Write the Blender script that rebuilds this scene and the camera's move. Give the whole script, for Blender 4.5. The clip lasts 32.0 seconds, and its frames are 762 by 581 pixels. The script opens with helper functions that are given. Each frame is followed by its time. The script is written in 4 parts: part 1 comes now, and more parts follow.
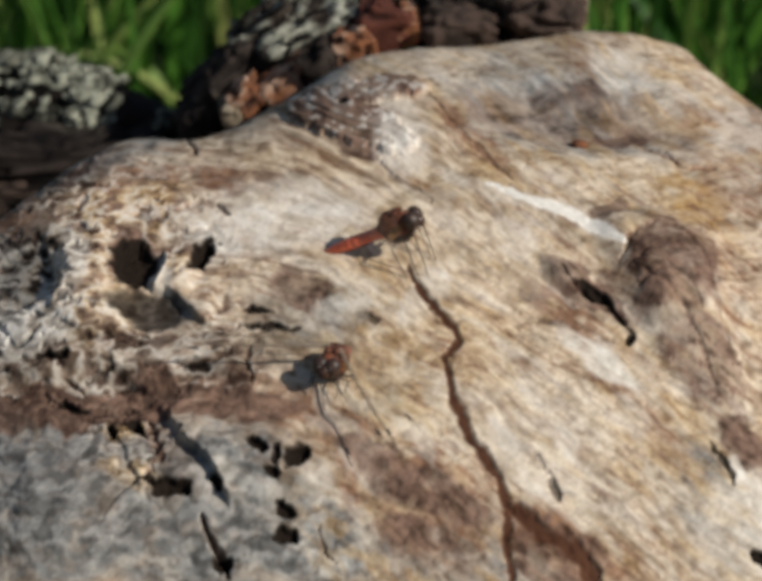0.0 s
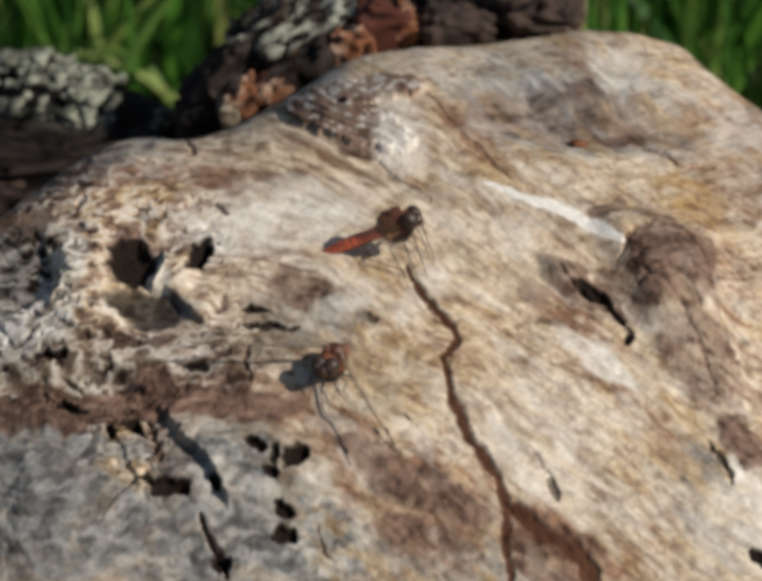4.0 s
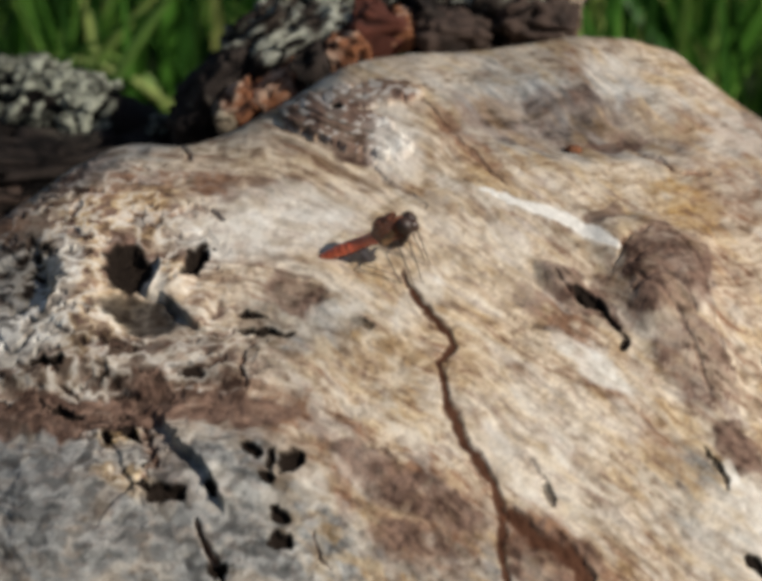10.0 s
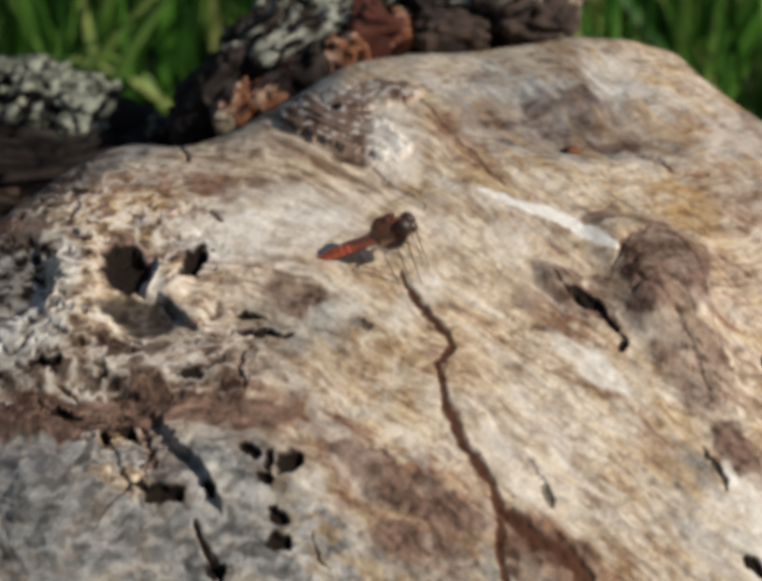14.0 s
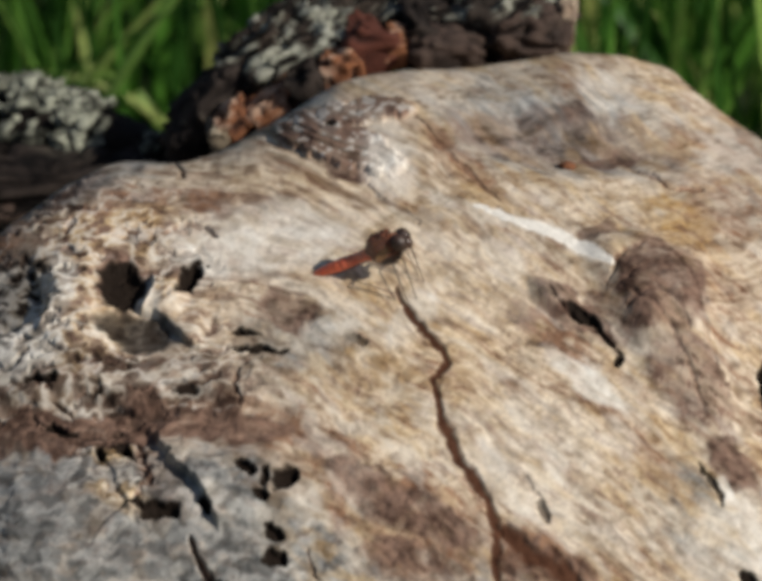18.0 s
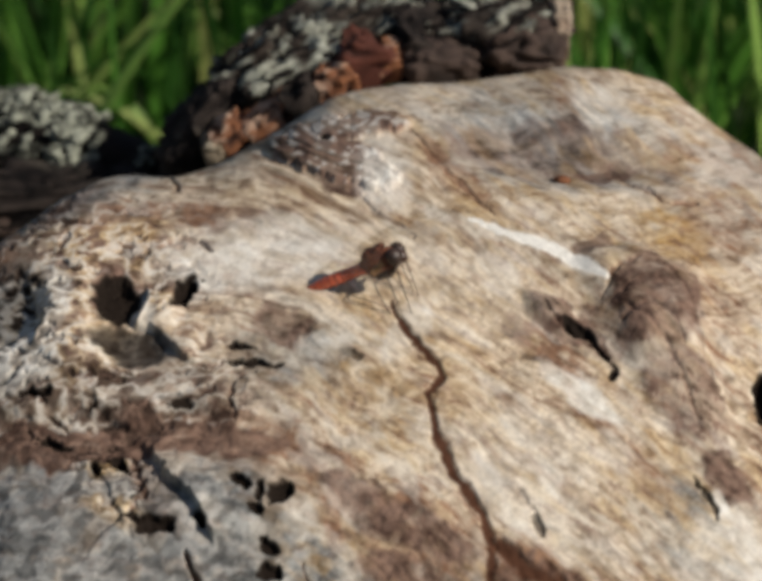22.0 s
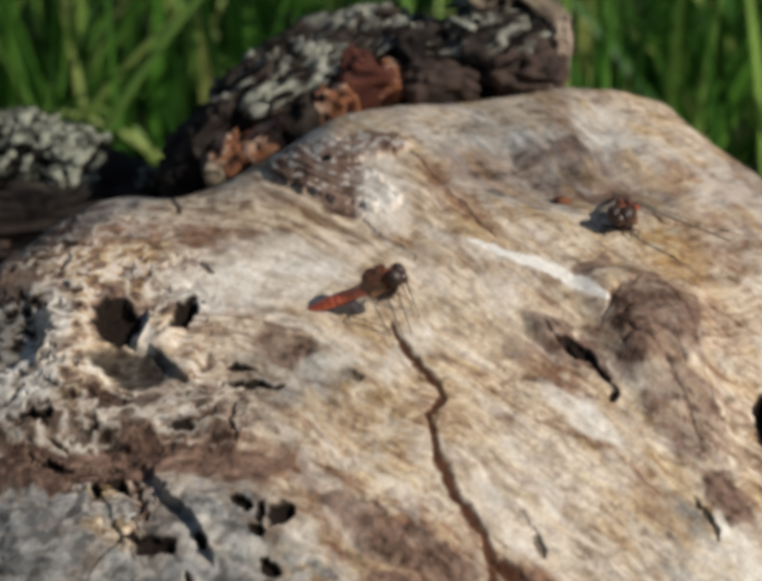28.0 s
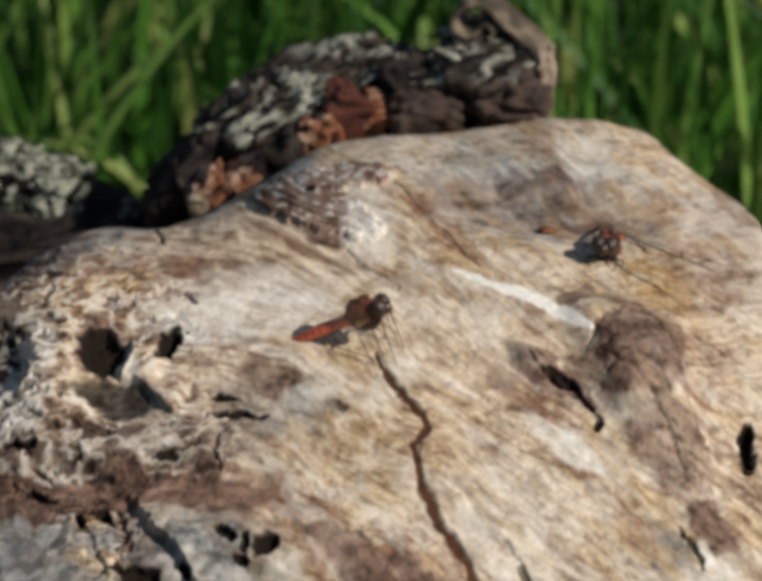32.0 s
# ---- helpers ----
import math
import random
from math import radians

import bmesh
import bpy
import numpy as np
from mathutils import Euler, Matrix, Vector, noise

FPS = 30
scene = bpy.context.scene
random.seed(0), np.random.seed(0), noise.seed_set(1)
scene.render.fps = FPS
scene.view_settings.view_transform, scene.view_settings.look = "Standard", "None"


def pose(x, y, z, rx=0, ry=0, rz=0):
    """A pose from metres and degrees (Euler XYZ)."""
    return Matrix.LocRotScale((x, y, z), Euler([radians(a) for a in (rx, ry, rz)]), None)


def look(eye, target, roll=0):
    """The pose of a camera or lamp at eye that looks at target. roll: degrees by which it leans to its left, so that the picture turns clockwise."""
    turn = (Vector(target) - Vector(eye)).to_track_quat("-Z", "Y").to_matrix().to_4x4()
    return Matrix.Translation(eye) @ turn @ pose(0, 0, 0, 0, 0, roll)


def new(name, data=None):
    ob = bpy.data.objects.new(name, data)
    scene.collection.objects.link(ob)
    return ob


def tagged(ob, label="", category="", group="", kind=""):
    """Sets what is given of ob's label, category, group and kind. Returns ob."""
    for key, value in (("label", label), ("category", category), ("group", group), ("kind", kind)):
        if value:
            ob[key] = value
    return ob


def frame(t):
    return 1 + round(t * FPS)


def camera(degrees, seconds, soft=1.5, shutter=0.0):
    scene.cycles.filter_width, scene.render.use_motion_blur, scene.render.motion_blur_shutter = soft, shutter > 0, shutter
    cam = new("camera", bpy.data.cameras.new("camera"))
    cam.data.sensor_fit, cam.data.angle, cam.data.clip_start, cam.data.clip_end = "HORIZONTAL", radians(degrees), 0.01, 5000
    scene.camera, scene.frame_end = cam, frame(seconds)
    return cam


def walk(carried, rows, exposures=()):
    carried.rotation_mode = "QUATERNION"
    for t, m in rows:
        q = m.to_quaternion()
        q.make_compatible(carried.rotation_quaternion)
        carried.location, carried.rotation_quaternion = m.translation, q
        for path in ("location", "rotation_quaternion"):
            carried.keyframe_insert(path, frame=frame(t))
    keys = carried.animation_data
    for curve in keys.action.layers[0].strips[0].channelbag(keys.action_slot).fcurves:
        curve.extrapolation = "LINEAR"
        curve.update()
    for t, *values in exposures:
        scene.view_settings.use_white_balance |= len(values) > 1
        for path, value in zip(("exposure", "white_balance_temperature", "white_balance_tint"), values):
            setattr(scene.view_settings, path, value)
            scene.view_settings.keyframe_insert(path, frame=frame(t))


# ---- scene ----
TOP = 0.2142                    # the trunk's top stands this high above the ground
UNIT = 0.000714                 # one step of the trunk's chart, in metres
SIZE = 0.714

# ---------------------------------------------------------------- camera
cam = camera(12.0, 32.0, soft=5.0, shutter=0.5)
EYE = Vector((0.0, -0.645549, 0.586908))
AIM = look(EYE, (0, 0, TOP))
cam.data.dof.use_dof, cam.data.dof.focus_distance, cam.data.dof.aperture_fstop = True, 0.75, 24.0


def aim(tilt, pan, lean):
    """The camera's pose after a small tilt up, pan to the left and lean, in degrees."""
    return AIM @ pose(0, 0, 0, 0, 0, lean) @ pose(0, 0, 0, 0, pan, 0) @ pose(0, 0, 0, tilt, 0, 0)


walk(cam, [
    (0, aim(-0.0031, 0.0219, 0.0479)),
    (0.5, aim(-0.0174, -0.0091, 0.0835)),
    (1, aim(-0.0001, -0.0109, -0.0038)),
    (1.5, aim(-0.0121, -0.0020, 0.0167)),
    (2, aim(0.0000, 0.0000, 0.0000)),
    (2.5, aim(-0.0185, 0.0002, 0.0063)),
    (3, aim(-0.0109, 0.0004, -0.0000)),
    (3.5, aim(-0.0120, 0.0011, 0.0055)),
    (5.5, aim(0.0001, -0.0129, -0.0149)),
    (6, aim(-0.0009, 0.0022, -0.0355)),
    (6.5, aim(0.0098, -0.0334, -0.0396)),
    (7, aim(0.0220, -0.0246, -0.0383)),
    (7.5, aim(0.0108, -0.0114, -0.0181)),
    (8, aim(0.0435, -0.0373, -0.0509)),
    (8.5, aim(0.0350, -0.0228, -0.0219)),
    (9, aim(0.0490, -0.0562, -0.0516)),
    (9.5, aim(0.0618, -0.0552, -0.0760)),
    (10, aim(0.0815, -0.0696, -0.0143)),
    (10.5, aim(0.0771, -0.0655, -0.0951)),
    (11, aim(0.0808, -0.0741, -0.0263)),
    (11.5, aim(0.0731, -0.0552, -0.0537)),
    (12, aim(0.0918, -0.0754, -0.0881)),
    (12.5, aim(0.0823, -0.0693, -0.0127)),
    (13, aim(0.1086, -0.0879, -0.0928)),
    (13.5, aim(0.1199, -0.1036, -0.1265)),
    (14, aim(0.0943, -0.0937, -0.0262)),
    (14.5, aim(0.1291, -0.1199, -0.0975)),
    (16.5, aim(0.2513, -0.1145, -0.1044)),
    (17, aim(0.2865, -0.1378, -0.1289)),
    (17.5, aim(0.3206, -0.1436, -0.1298)),
    (18, aim(0.3464, -0.1663, -0.1345)),
    (18.5, aim(0.3872, -0.1843, -0.0465)),
    (19, aim(0.4254, -0.2089, -0.0726)),
    (19.5, aim(0.4481, -0.2182, -0.0531)),
    (20, aim(0.4860, -0.2439, -0.0685)),
    (20.5, aim(0.4942, -0.2453, -0.0373)),
    (21, aim(0.5206, -0.2593, -0.0750)),
    (21.5, aim(0.5330, -0.2574, -0.0675)),
    (22, aim(0.5682, -0.2468, -0.1493)),
    (22.5, aim(0.5837, -0.2546, -0.0846)),
    (23, aim(0.6220, -0.2439, -0.1080)),
    (23.5, aim(0.6485, -0.2533, -0.0880)),
    (24, aim(0.6918, -0.2294, -0.1356)),
    (24.5, aim(0.7250, -0.2347, -0.1656)),
    (25, aim(0.7515, -0.2321, -0.1512)),
    (25.5, aim(0.7927, -0.2402, -0.2291)),
    (27.5, aim(0.8962, -0.2451, -0.2133)),
    (28, aim(0.9031, -0.2389, -0.2597)),
    (28.5, aim(0.9225, -0.2353, -0.2877)),
    (29, aim(0.9693, -0.2537, -0.3789)),
    (29.5, aim(1.0217, -0.2696, -0.3093)),
    (30, aim(1.0942, -0.3155, -0.2154)),
    (30.5, aim(1.2159, -0.3718, -0.1932)),
    (31, aim(1.2721, -0.3759, -0.2175)),
    (31.5, aim(1.3386, -0.4386, -0.3146)),
    (32, aim(1.3820, -0.4877, -0.3239)),
])
scene.view_settings.exposure = 0.0

# ---------------------------------------------------------------- light
SUN = Vector((0.70, -0.38, 0.62)).normalized()
world = bpy.data.worlds.new("world")
scene.world = world
world.use_nodes = True
sky = world.node_tree.nodes.new("ShaderNodeTexSky")
sky.sky_type, sky.sun_disc = "NISHITA", False
sky.sun_elevation, sky.sun_rotation = math.asin(SUN.z), math.atan2(SUN.x, SUN.y)
back = world.node_tree.nodes["Background"]
back.inputs["Strength"].default_value = 0.055
world.node_tree.links.new(sky.outputs[0], back.inputs["Color"])
sun = new("sun", bpy.data.lights.new("sun", "SUN"))
sun.data.energy, sun.data.angle, sun.data.color = 4.0, radians(0.53), (1.0, 0.94, 0.85)
sun.matrix_world = look(SUN * 10, (0, 0, 0))


# ---------------------------------------------------------------- materials
class Nodes:
    """Short hand for a material's nodes."""

    def __init__(self, name, rough=0.8):
        self.mat = bpy.data.materials.new(name)
        self.mat.use_nodes = True
        self.tree = self.mat.node_tree
        self.shader = self.tree.nodes["Principled BSDF"]
        self.shader.inputs["Roughness"].default_value = rough
        self.shader.inputs["Specular IOR Level"].default_value = 0.3

    def link(self, a, b):
        self.tree.links.new(a, b)

    def put(self, socket, value):
        if isinstance(value, bpy.types.NodeSocket):
            self.link(value, socket)
        else:
            socket.default_value = value

    def node(self, kind, **inputs):
        n = self.tree.nodes.new(kind)
        for k, v in inputs.items():
            self.put(n.inputs[k], v)
        return n

    def coords(self, scale=(1, 1, 1)):
        tc = self.tree.nodes.new("ShaderNodeTexCoord")
        return self.node("ShaderNodeMapping", Vector=tc.outputs["Object"], Scale=scale).outputs[0]

    def noise(self, scale, detail=4, rough=0.6, stretch=(1, 1, 1)):
        return self.node("ShaderNodeTexNoise", Vector=self.coords(stretch), Scale=scale, Detail=detail, Roughness=rough).outputs[0]

    def ramp(self, fac, lo, hi, a=(0, 0, 0), b=(1, 1, 1)):
        n = self.node("ShaderNodeValToRGB", Fac=fac)
        n.color_ramp.elements[0].position, n.color_ramp.elements[1].position = lo, hi
        n.color_ramp.elements[0].color, n.color_ramp.elements[1].color = (*a, 1), (*b, 1)
        return n.outputs[0]

    def mix(self, fac, a, b, how="MIX"):
        n = self.tree.nodes.new("ShaderNodeMix")
        n.data_type, n.blend_type, n.clamp_factor = "RGBA", how, True
        for i, v in ((0, fac), (6, a), (7, b)):
            if isinstance(v, tuple):
                v = (*v, 1)
            self.put(n.inputs[i], v)
        return n.outputs[2]

    def math(self, how, a, b):
        n = self.tree.nodes.new("ShaderNodeMath")
        n.operation = how
        self.put(n.inputs[0], a), self.put(n.inputs[1], b)
        return n.outputs[0]

    def attribute(self, name):
        n = self.tree.nodes.new("ShaderNodeAttribute")
        n.attribute_name = name
        return n.outputs["Fac"]

    def done(self, colour, bump=None, height=0.0002, strength=0.6):
        self.put(self.shader.inputs["Base Color"], colour)
        if bump is not None:
            b = self.node("ShaderNodeBump", Height=bump, Distance=height, Strength=strength)
            self.link(b.outputs[0], self.shader.inputs["Normal"])
        return self.mat


def wood_material():
    m = Nodes("weathered_wood", 0.8)
    m.shader.inputs["Specular IOR Level"].default_value = 0.08
    fibre = m.attribute("fibre")
    speck = m.noise(1100, 3, 0.6)
    c = m.mix(fibre, (0.39, 0.283, 0.18), (0.8, 0.68, 0.525))
    grey = m.mix(fibre, (0.055, 0.056, 0.055), (0.34, 0.34, 0.325))
    c = m.mix(m.attribute("grey"), c, grey)
    c = m.mix(m.attribute("ochre"), c, m.mix(fibre, (0.44, 0.25, 0.075), (0.66, 0.47, 0.22)))
    c = m.mix(m.attribute("rust"), c, m.mix(fibre, (0.105, 0.052, 0.033), (0.345, 0.2, 0.122)))
    c = m.mix(m.attribute("umber"), c, m.mix(fibre, (0.042, 0.022, 0.016), (0.25, 0.16, 0.12)))
    c = m.mix(m.attribute("pale"), c, m.mix(fibre, (0.67, 0.62, 0.53), (0.9, 0.865, 0.79)))
    # shade inside pits, cracks and gaps is put in as near-black colour
    c = m.mix(m.attribute("pit_shade"), c, (0.016, 0.011, 0.008))
    # dark brown inside the two wide cracks, which are cut shallow
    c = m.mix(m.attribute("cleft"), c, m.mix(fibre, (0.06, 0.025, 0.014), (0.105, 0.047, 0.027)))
    c = m.mix(0.45, c, m.ramp(speck, 0.25, 0.75, (0.55, 0.53, 0.5), (1.25, 1.22, 1.2)), "MULTIPLY")
    return m.done(c, m.noise(1800, 4, 0.7), 0.0002, 0.3)


def bark_material():
    m = Nodes("bark", 0.9)
    ridge = m.attribute("ridge")
    c = m.mix(m.ramp(m.noise(110, 5, 0.65), 0.35, 0.72), (0.005, 0.0042, 0.004), (0.026, 0.02, 0.017))
    c = m.mix(m.math("MULTIPLY", m.ramp(ridge, 0.45, 0.95), 0.5), c, (0.085, 0.066, 0.052))
    m.shader.inputs["Specular IOR Level"].default_value = 0.12
    pale = m.ramp(m.noise(420, 4, 0.65), 0.3, 0.7, (0.16, 0.165, 0.125), (0.46, 0.46, 0.385))
    c = m.mix(m.attribute("lichen"), c, pale)
    return m.done(c, m.noise(520, 5, 0.7), 0.0008, 0.7)


# near-black bark for the dark front pieces and gaps
def black_bark_material():
    m = Nodes("black_bark", 0.95)
    m.shader.inputs["Specular IOR Level"].default_value = 0.15
    c = m.ramp(m.noise(160, 5, 0.65), 0.4, 0.75, (0.004, 0.0034, 0.0034), (0.038, 0.029, 0.025))
    c = m.mix(m.math("MULTIPLY", m.ramp(m.attribute("ridge"), 0.75, 1.0), 0.3), c, (0.11, 0.085, 0.07))
    c = m.mix(m.attribute("lichen"), c, (0.22, 0.2, 0.15))
    return m.done(c, m.noise(520, 5, 0.7), 0.0008, 0.7)


def inner_bark_material(name, dark, light, tip):
    m = Nodes(name, 0.85)
    n = m.noise(210, 5, 0.65)
    c = m.ramp(m.math("ADD", m.math("MULTIPLY", n, 0.55), m.math("MULTIPLY", m.attribute("ridge"), 0.6)), 0.45, 0.85, dark, light)
    c = m.mix(m.attribute("lichen"), c, tip)
    return m.done(c, m.noise(700, 5, 0.7), 0.0005, 0.7)


def lichen_material():
    m = Nodes("lichen", 0.95)
    rnd = m.tree.nodes.new("ShaderNodeNewGeometry").outputs["Random Per Island"]
    c = m.ramp(rnd, 0.1, 0.9, (0.035, 0.036, 0.028), (0.38, 0.39, 0.32))
    c = m.mix(0.5, c, m.ramp(m.noise(700, 4), 0.3, 0.7, (0.5, 0.5, 0.45), (1.2, 1.2, 1.1)), "MULTIPLY")
    return m.done(c, m.noise(900, 4), 0.0006, 0.7)


def grass_material():
    m = Nodes("grass_blade", 0.5)
    rnd = m.tree.nodes.new("ShaderNodeNewGeometry").outputs["Random Per Island"]
    n = m.tree.nodes.new("ShaderNodeValToRGB")
    m.link(rnd, n.inputs[0])
    ramp = n.color_ramp
    ramp.elements[0].color, ramp.elements[1].color = (0.018, 0.06, 0.01, 1), (0.5, 0.48, 0.18, 1)
    for at, col in ((0.4, (0.04, 0.13, 0.018)), (0.7, (0.12, 0.31, 0.045)), (0.9, (0.32, 0.5, 0.12))):
        e = ramp.elements.new(at)
        e.color = (*col, 1)
    c = m.mix(0.5, n.outputs[0], m.ramp(m.noise(40, 3, 0.6, (6, 6, 0.6)), 0.3, 0.7, (0.42, 0.46, 0.38), (1.15, 1.1, 0.95)), "MULTIPLY")
    m.done(c)
    trans = m.node("ShaderNodeBsdfTranslucent", Color=c)
    add = m.node("ShaderNodeMixShader", Fac=0.4)
    m.link(m.shader.outputs[0], add.inputs[1]), m.link(trans.outputs[0], add.inputs[2])
    m.link(add.outputs[0], m.tree.nodes["Material Output"].inputs["Surface"])
    return m.mat


def ground_material():
    m = Nodes("meadow_soil", 0.95)
    c = m.ramp(m.noise(9, 6, 0.65), 0.3, 0.7, (0.016, 0.024, 0.008), (0.035, 0.06, 0.016))
    return m.done(c, m.noise(60, 6), 0.01, 0.8)


def chitin(name, dark, light, rough=0.4, scale=900):
    m = Nodes(name, rough)
    m.shader.inputs["Specular IOR Level"].default_value = 0.5
    return m.done(m.ramp(m.noise(scale, 3), 0.35, 0.65, dark, light), m.noise(2500, 2), 0.00004, 0.5)


def wing_material():
    m = Nodes("wing_membrane", 0.2)
    out = m.tree.nodes["Material Output"]
    clear = m.node("ShaderNodeBsdfTransparent", Color=(0.97, 0.96, 0.93, 1))
    m.put(m.shader.inputs["Base Color"], (0.45, 0.4, 0.33, 1))
    film = m.node("ShaderNodeMixShader", Fac=0.05)
    m.link(clear.outputs[0], film.inputs[1]), m.link(m.shader.outputs[0], film.inputs[2])
    m.link(film.outputs[0], out.inputs["Surface"])
    return m.mat


WOOD, BARK, LICHEN, GRASS = wood_material(), bark_material(), lichen_material(), grass_material()
BLACK_BARK = black_bark_material()
ORANGE = inner_bark_material("orange_inner_bark", (0.016, 0.006, 0.005), (0.25, 0.1, 0.045), (0.52, 0.36, 0.26))
RUSSET = inner_bark_material("russet_inner_bark", (0.022, 0.007, 0.005), (0.1, 0.03, 0.018), (0.16, 0.06, 0.04))
PALE_BARK = inner_bark_material("pale_bark", (0.055, 0.042, 0.03), (0.2, 0.16, 0.11), (0.36, 0.31, 0.23))
BROWN = inner_bark_material("brown_bark_edge", (0.04, 0.026, 0.019), (0.22, 0.16, 0.115), (0.4, 0.32, 0.24))
UMBER_BARK = inner_bark_material("umber_bark", (0.01, 0.007, 0.006), (0.06, 0.039, 0.03), (0.2, 0.16, 0.12))
SOIL, WING = ground_material(), wing_material()
RED = chitin("red_chitin", (0.58, 0.085, 0.04), (0.78, 0.19, 0.095))
DULL_RED = chitin("dull_red_chitin", (0.3, 0.042, 0.022), (0.48, 0.09, 0.045))
RUST = chitin("rusty_chitin", (0.045, 0.014, 0.008), (0.23, 0.072, 0.03), 0.75, 420)
DARK = chitin("dark_chitin", (0.014, 0.009, 0.008), (0.04, 0.018, 0.013), 0.35)
EYEM = chitin("compound_eye", (0.016, 0.009, 0.007), (0.07, 0.036, 0.023), 0.5, 300)
VEIN = chitin("wing_vein", (0.15, 0.115, 0.085), (0.28, 0.22, 0.16))
TAWNY = chitin("tawny_chitin", (0.12, 0.055, 0.02), (0.25, 0.13, 0.05), 0.6)
FACE = chitin("face_plate", (0.02, 0.009, 0.006), (0.07, 0.03, 0.017), 0.4)


# ---------------------------------------------------------------- mesh helpers
def mesh(name, verts, faces, material, smooth_shade=True):
    me = bpy.data.meshes.new(name)
    me.from_pydata([tuple(v) for v in verts], [], [tuple(f) for f in faces])
    me.materials.append(material)
    me.polygons.foreach_set("use_smooth", [smooth_shade] * len(me.polygons))
    me.update()
    return me


def part(name, data, parent, label="", kind="", m=None):
    ob = new(name, data)
    ob.parent = parent
    if m is not None:
        ob.matrix_basis = m
    return tagged(ob, label=label, kind=kind)


def grid_faces(rows, cols, wrap=False):
    out = []
    for i in range(rows - 1):
        for j in range(cols if wrap else cols - 1):
            k = (j + 1) % cols
            out.append((i * cols + j, i * cols + k, (i + 1) * cols + k, (i + 1) * cols + j))
    return out


LATTICE = np.random.RandomState(7).rand(256, 256)
LATTICE3 = np.random.RandomState(8).rand(64, 64, 64)


def vnoise(x, y, seed=0):
    """Smooth noise of two coordinates, -1 to 1."""
    x, y = np.asarray(x, float) + seed * 17.31, np.asarray(y, float) + seed * 9.73
    i, j = np.floor(x).astype(int), np.floor(y).astype(int)
    fx, fy = x - i, y - j
    fx, fy = fx * fx * (3 - 2 * fx), fy * fy * (3 - 2 * fy)
    a, b = i & 255, j & 255
    c, d = (i + 1) & 255, (j + 1) & 255
    top = LATTICE[a, b] * (1 - fx) + LATTICE[c, b] * fx
    low = LATTICE[a, d] * (1 - fx) + LATTICE[c, d] * fx
    return (top * (1 - fy) + low * fy) * 2 - 1


def fbm(x, y, octaves=4, seed=0, gain=0.5):
    total, amp, size = 0, 1.0, 0.0
    for k in range(octaves):
        total = total + amp * vnoise(x * 2 ** k, y * 2 ** k, seed + 3 * k)
        size += amp
        amp *= gain
    return total / size * 1.5


def noise3(p, scale, seed=0, octaves=4):
    total, amp = 0, 1.0
    for k in range(octaves):
        q = p * scale * 2 ** k + seed * 5.37 + 31.7
        i = np.floor(q).astype(int)
        f = q - i
        f = f * f * (3 - 2 * f)
        v = 0
        for dx in (0, 1):
            for dy in (0, 1):
                for dz in (0, 1):
                    w = (f[:, 0] if dx else 1 - f[:, 0]) * (f[:, 1] if dy else 1 - f[:, 1]) * (f[:, 2] if dz else 1 - f[:, 2])
                    v = v + w * LATTICE3[(i[:, 0] + dx) & 63, (i[:, 1] + dy) & 63, (i[:, 2] + dz) & 63]
        total = total + amp * (v * 2 - 1)
        amp *= 0.5
    return total


def lathe(profile, around=14, squash=1.0):
    """Closed body of rings (y, radius, rise) along y."""
    verts, faces = [], []
    for y, r, up in profile:
        for k in range(around):
            a = 2 * math.pi * k / around
            verts.append((r * math.cos(a), y, up + r * squash * math.sin(a)))
    faces = grid_faces(len(profile), around, True)
    faces.append(tuple(range(around)))
    faces.append(tuple(reversed(range((len(profile) - 1) * around, len(profile) * around))))
    return verts, [tuple(reversed(f)) for f in faces]


def tube(points, radii, around=6):
    verts = []
    for i, p in enumerate(points):
        p = Vector(p)
        d = (Vector(points[min(i + 1, len(points) - 1)]) - Vector(points[max(i - 1, 0)])).normalized()
        side = d.cross(Vector((0.3, 0.2, 1))).normalized()
        up = side.cross(d)
        for k in range(around):
            a = 2 * math.pi * k / around
            verts.append(p + radii[i] * (math.cos(a) * side + math.sin(a) * up))
    faces = grid_faces(len(points), around, True)
    n = len(points) * around
    faces += [tuple(range(around)), tuple(reversed(range(n - around, n)))]
    return verts, faces


def joined(pieces):
    verts, faces = [], []
    for v, f in pieces:
        n = len(verts)
        verts += [tuple(p) for p in v]
        faces += [tuple(i + n for i in q) for q in f]
    return verts, faces


# ---------------------------------------------------------------- ground
def build_ground():
    rings = [0.0] + [0.15 * 1.22 ** k for k in range(42)]
    verts, around = [], 48
    for r in rings:
        for k in range(around):
            a = 2 * math.pi * k / around
            x, y = r * math.cos(a), r * math.sin(a)
            verts.append((x, y, 0.012 * float(vnoise(x * 3, y * 3, 5)) * min(1, r) - 0.006))
    ob = new("ground", mesh("ground", verts, grid_faces(len(rings), around, True), SOIL))
    tagged(ob, "dark meadow soil under dense green grass", "ground", kind="structure")


build_ground()

# ---------------------------------------------------------------- trunk
def smooth(e0, e1, v):
    t = np.clip((v - e0) / (e1 - e0), 0, 1)
    return t * t * (3 - 2 * t)


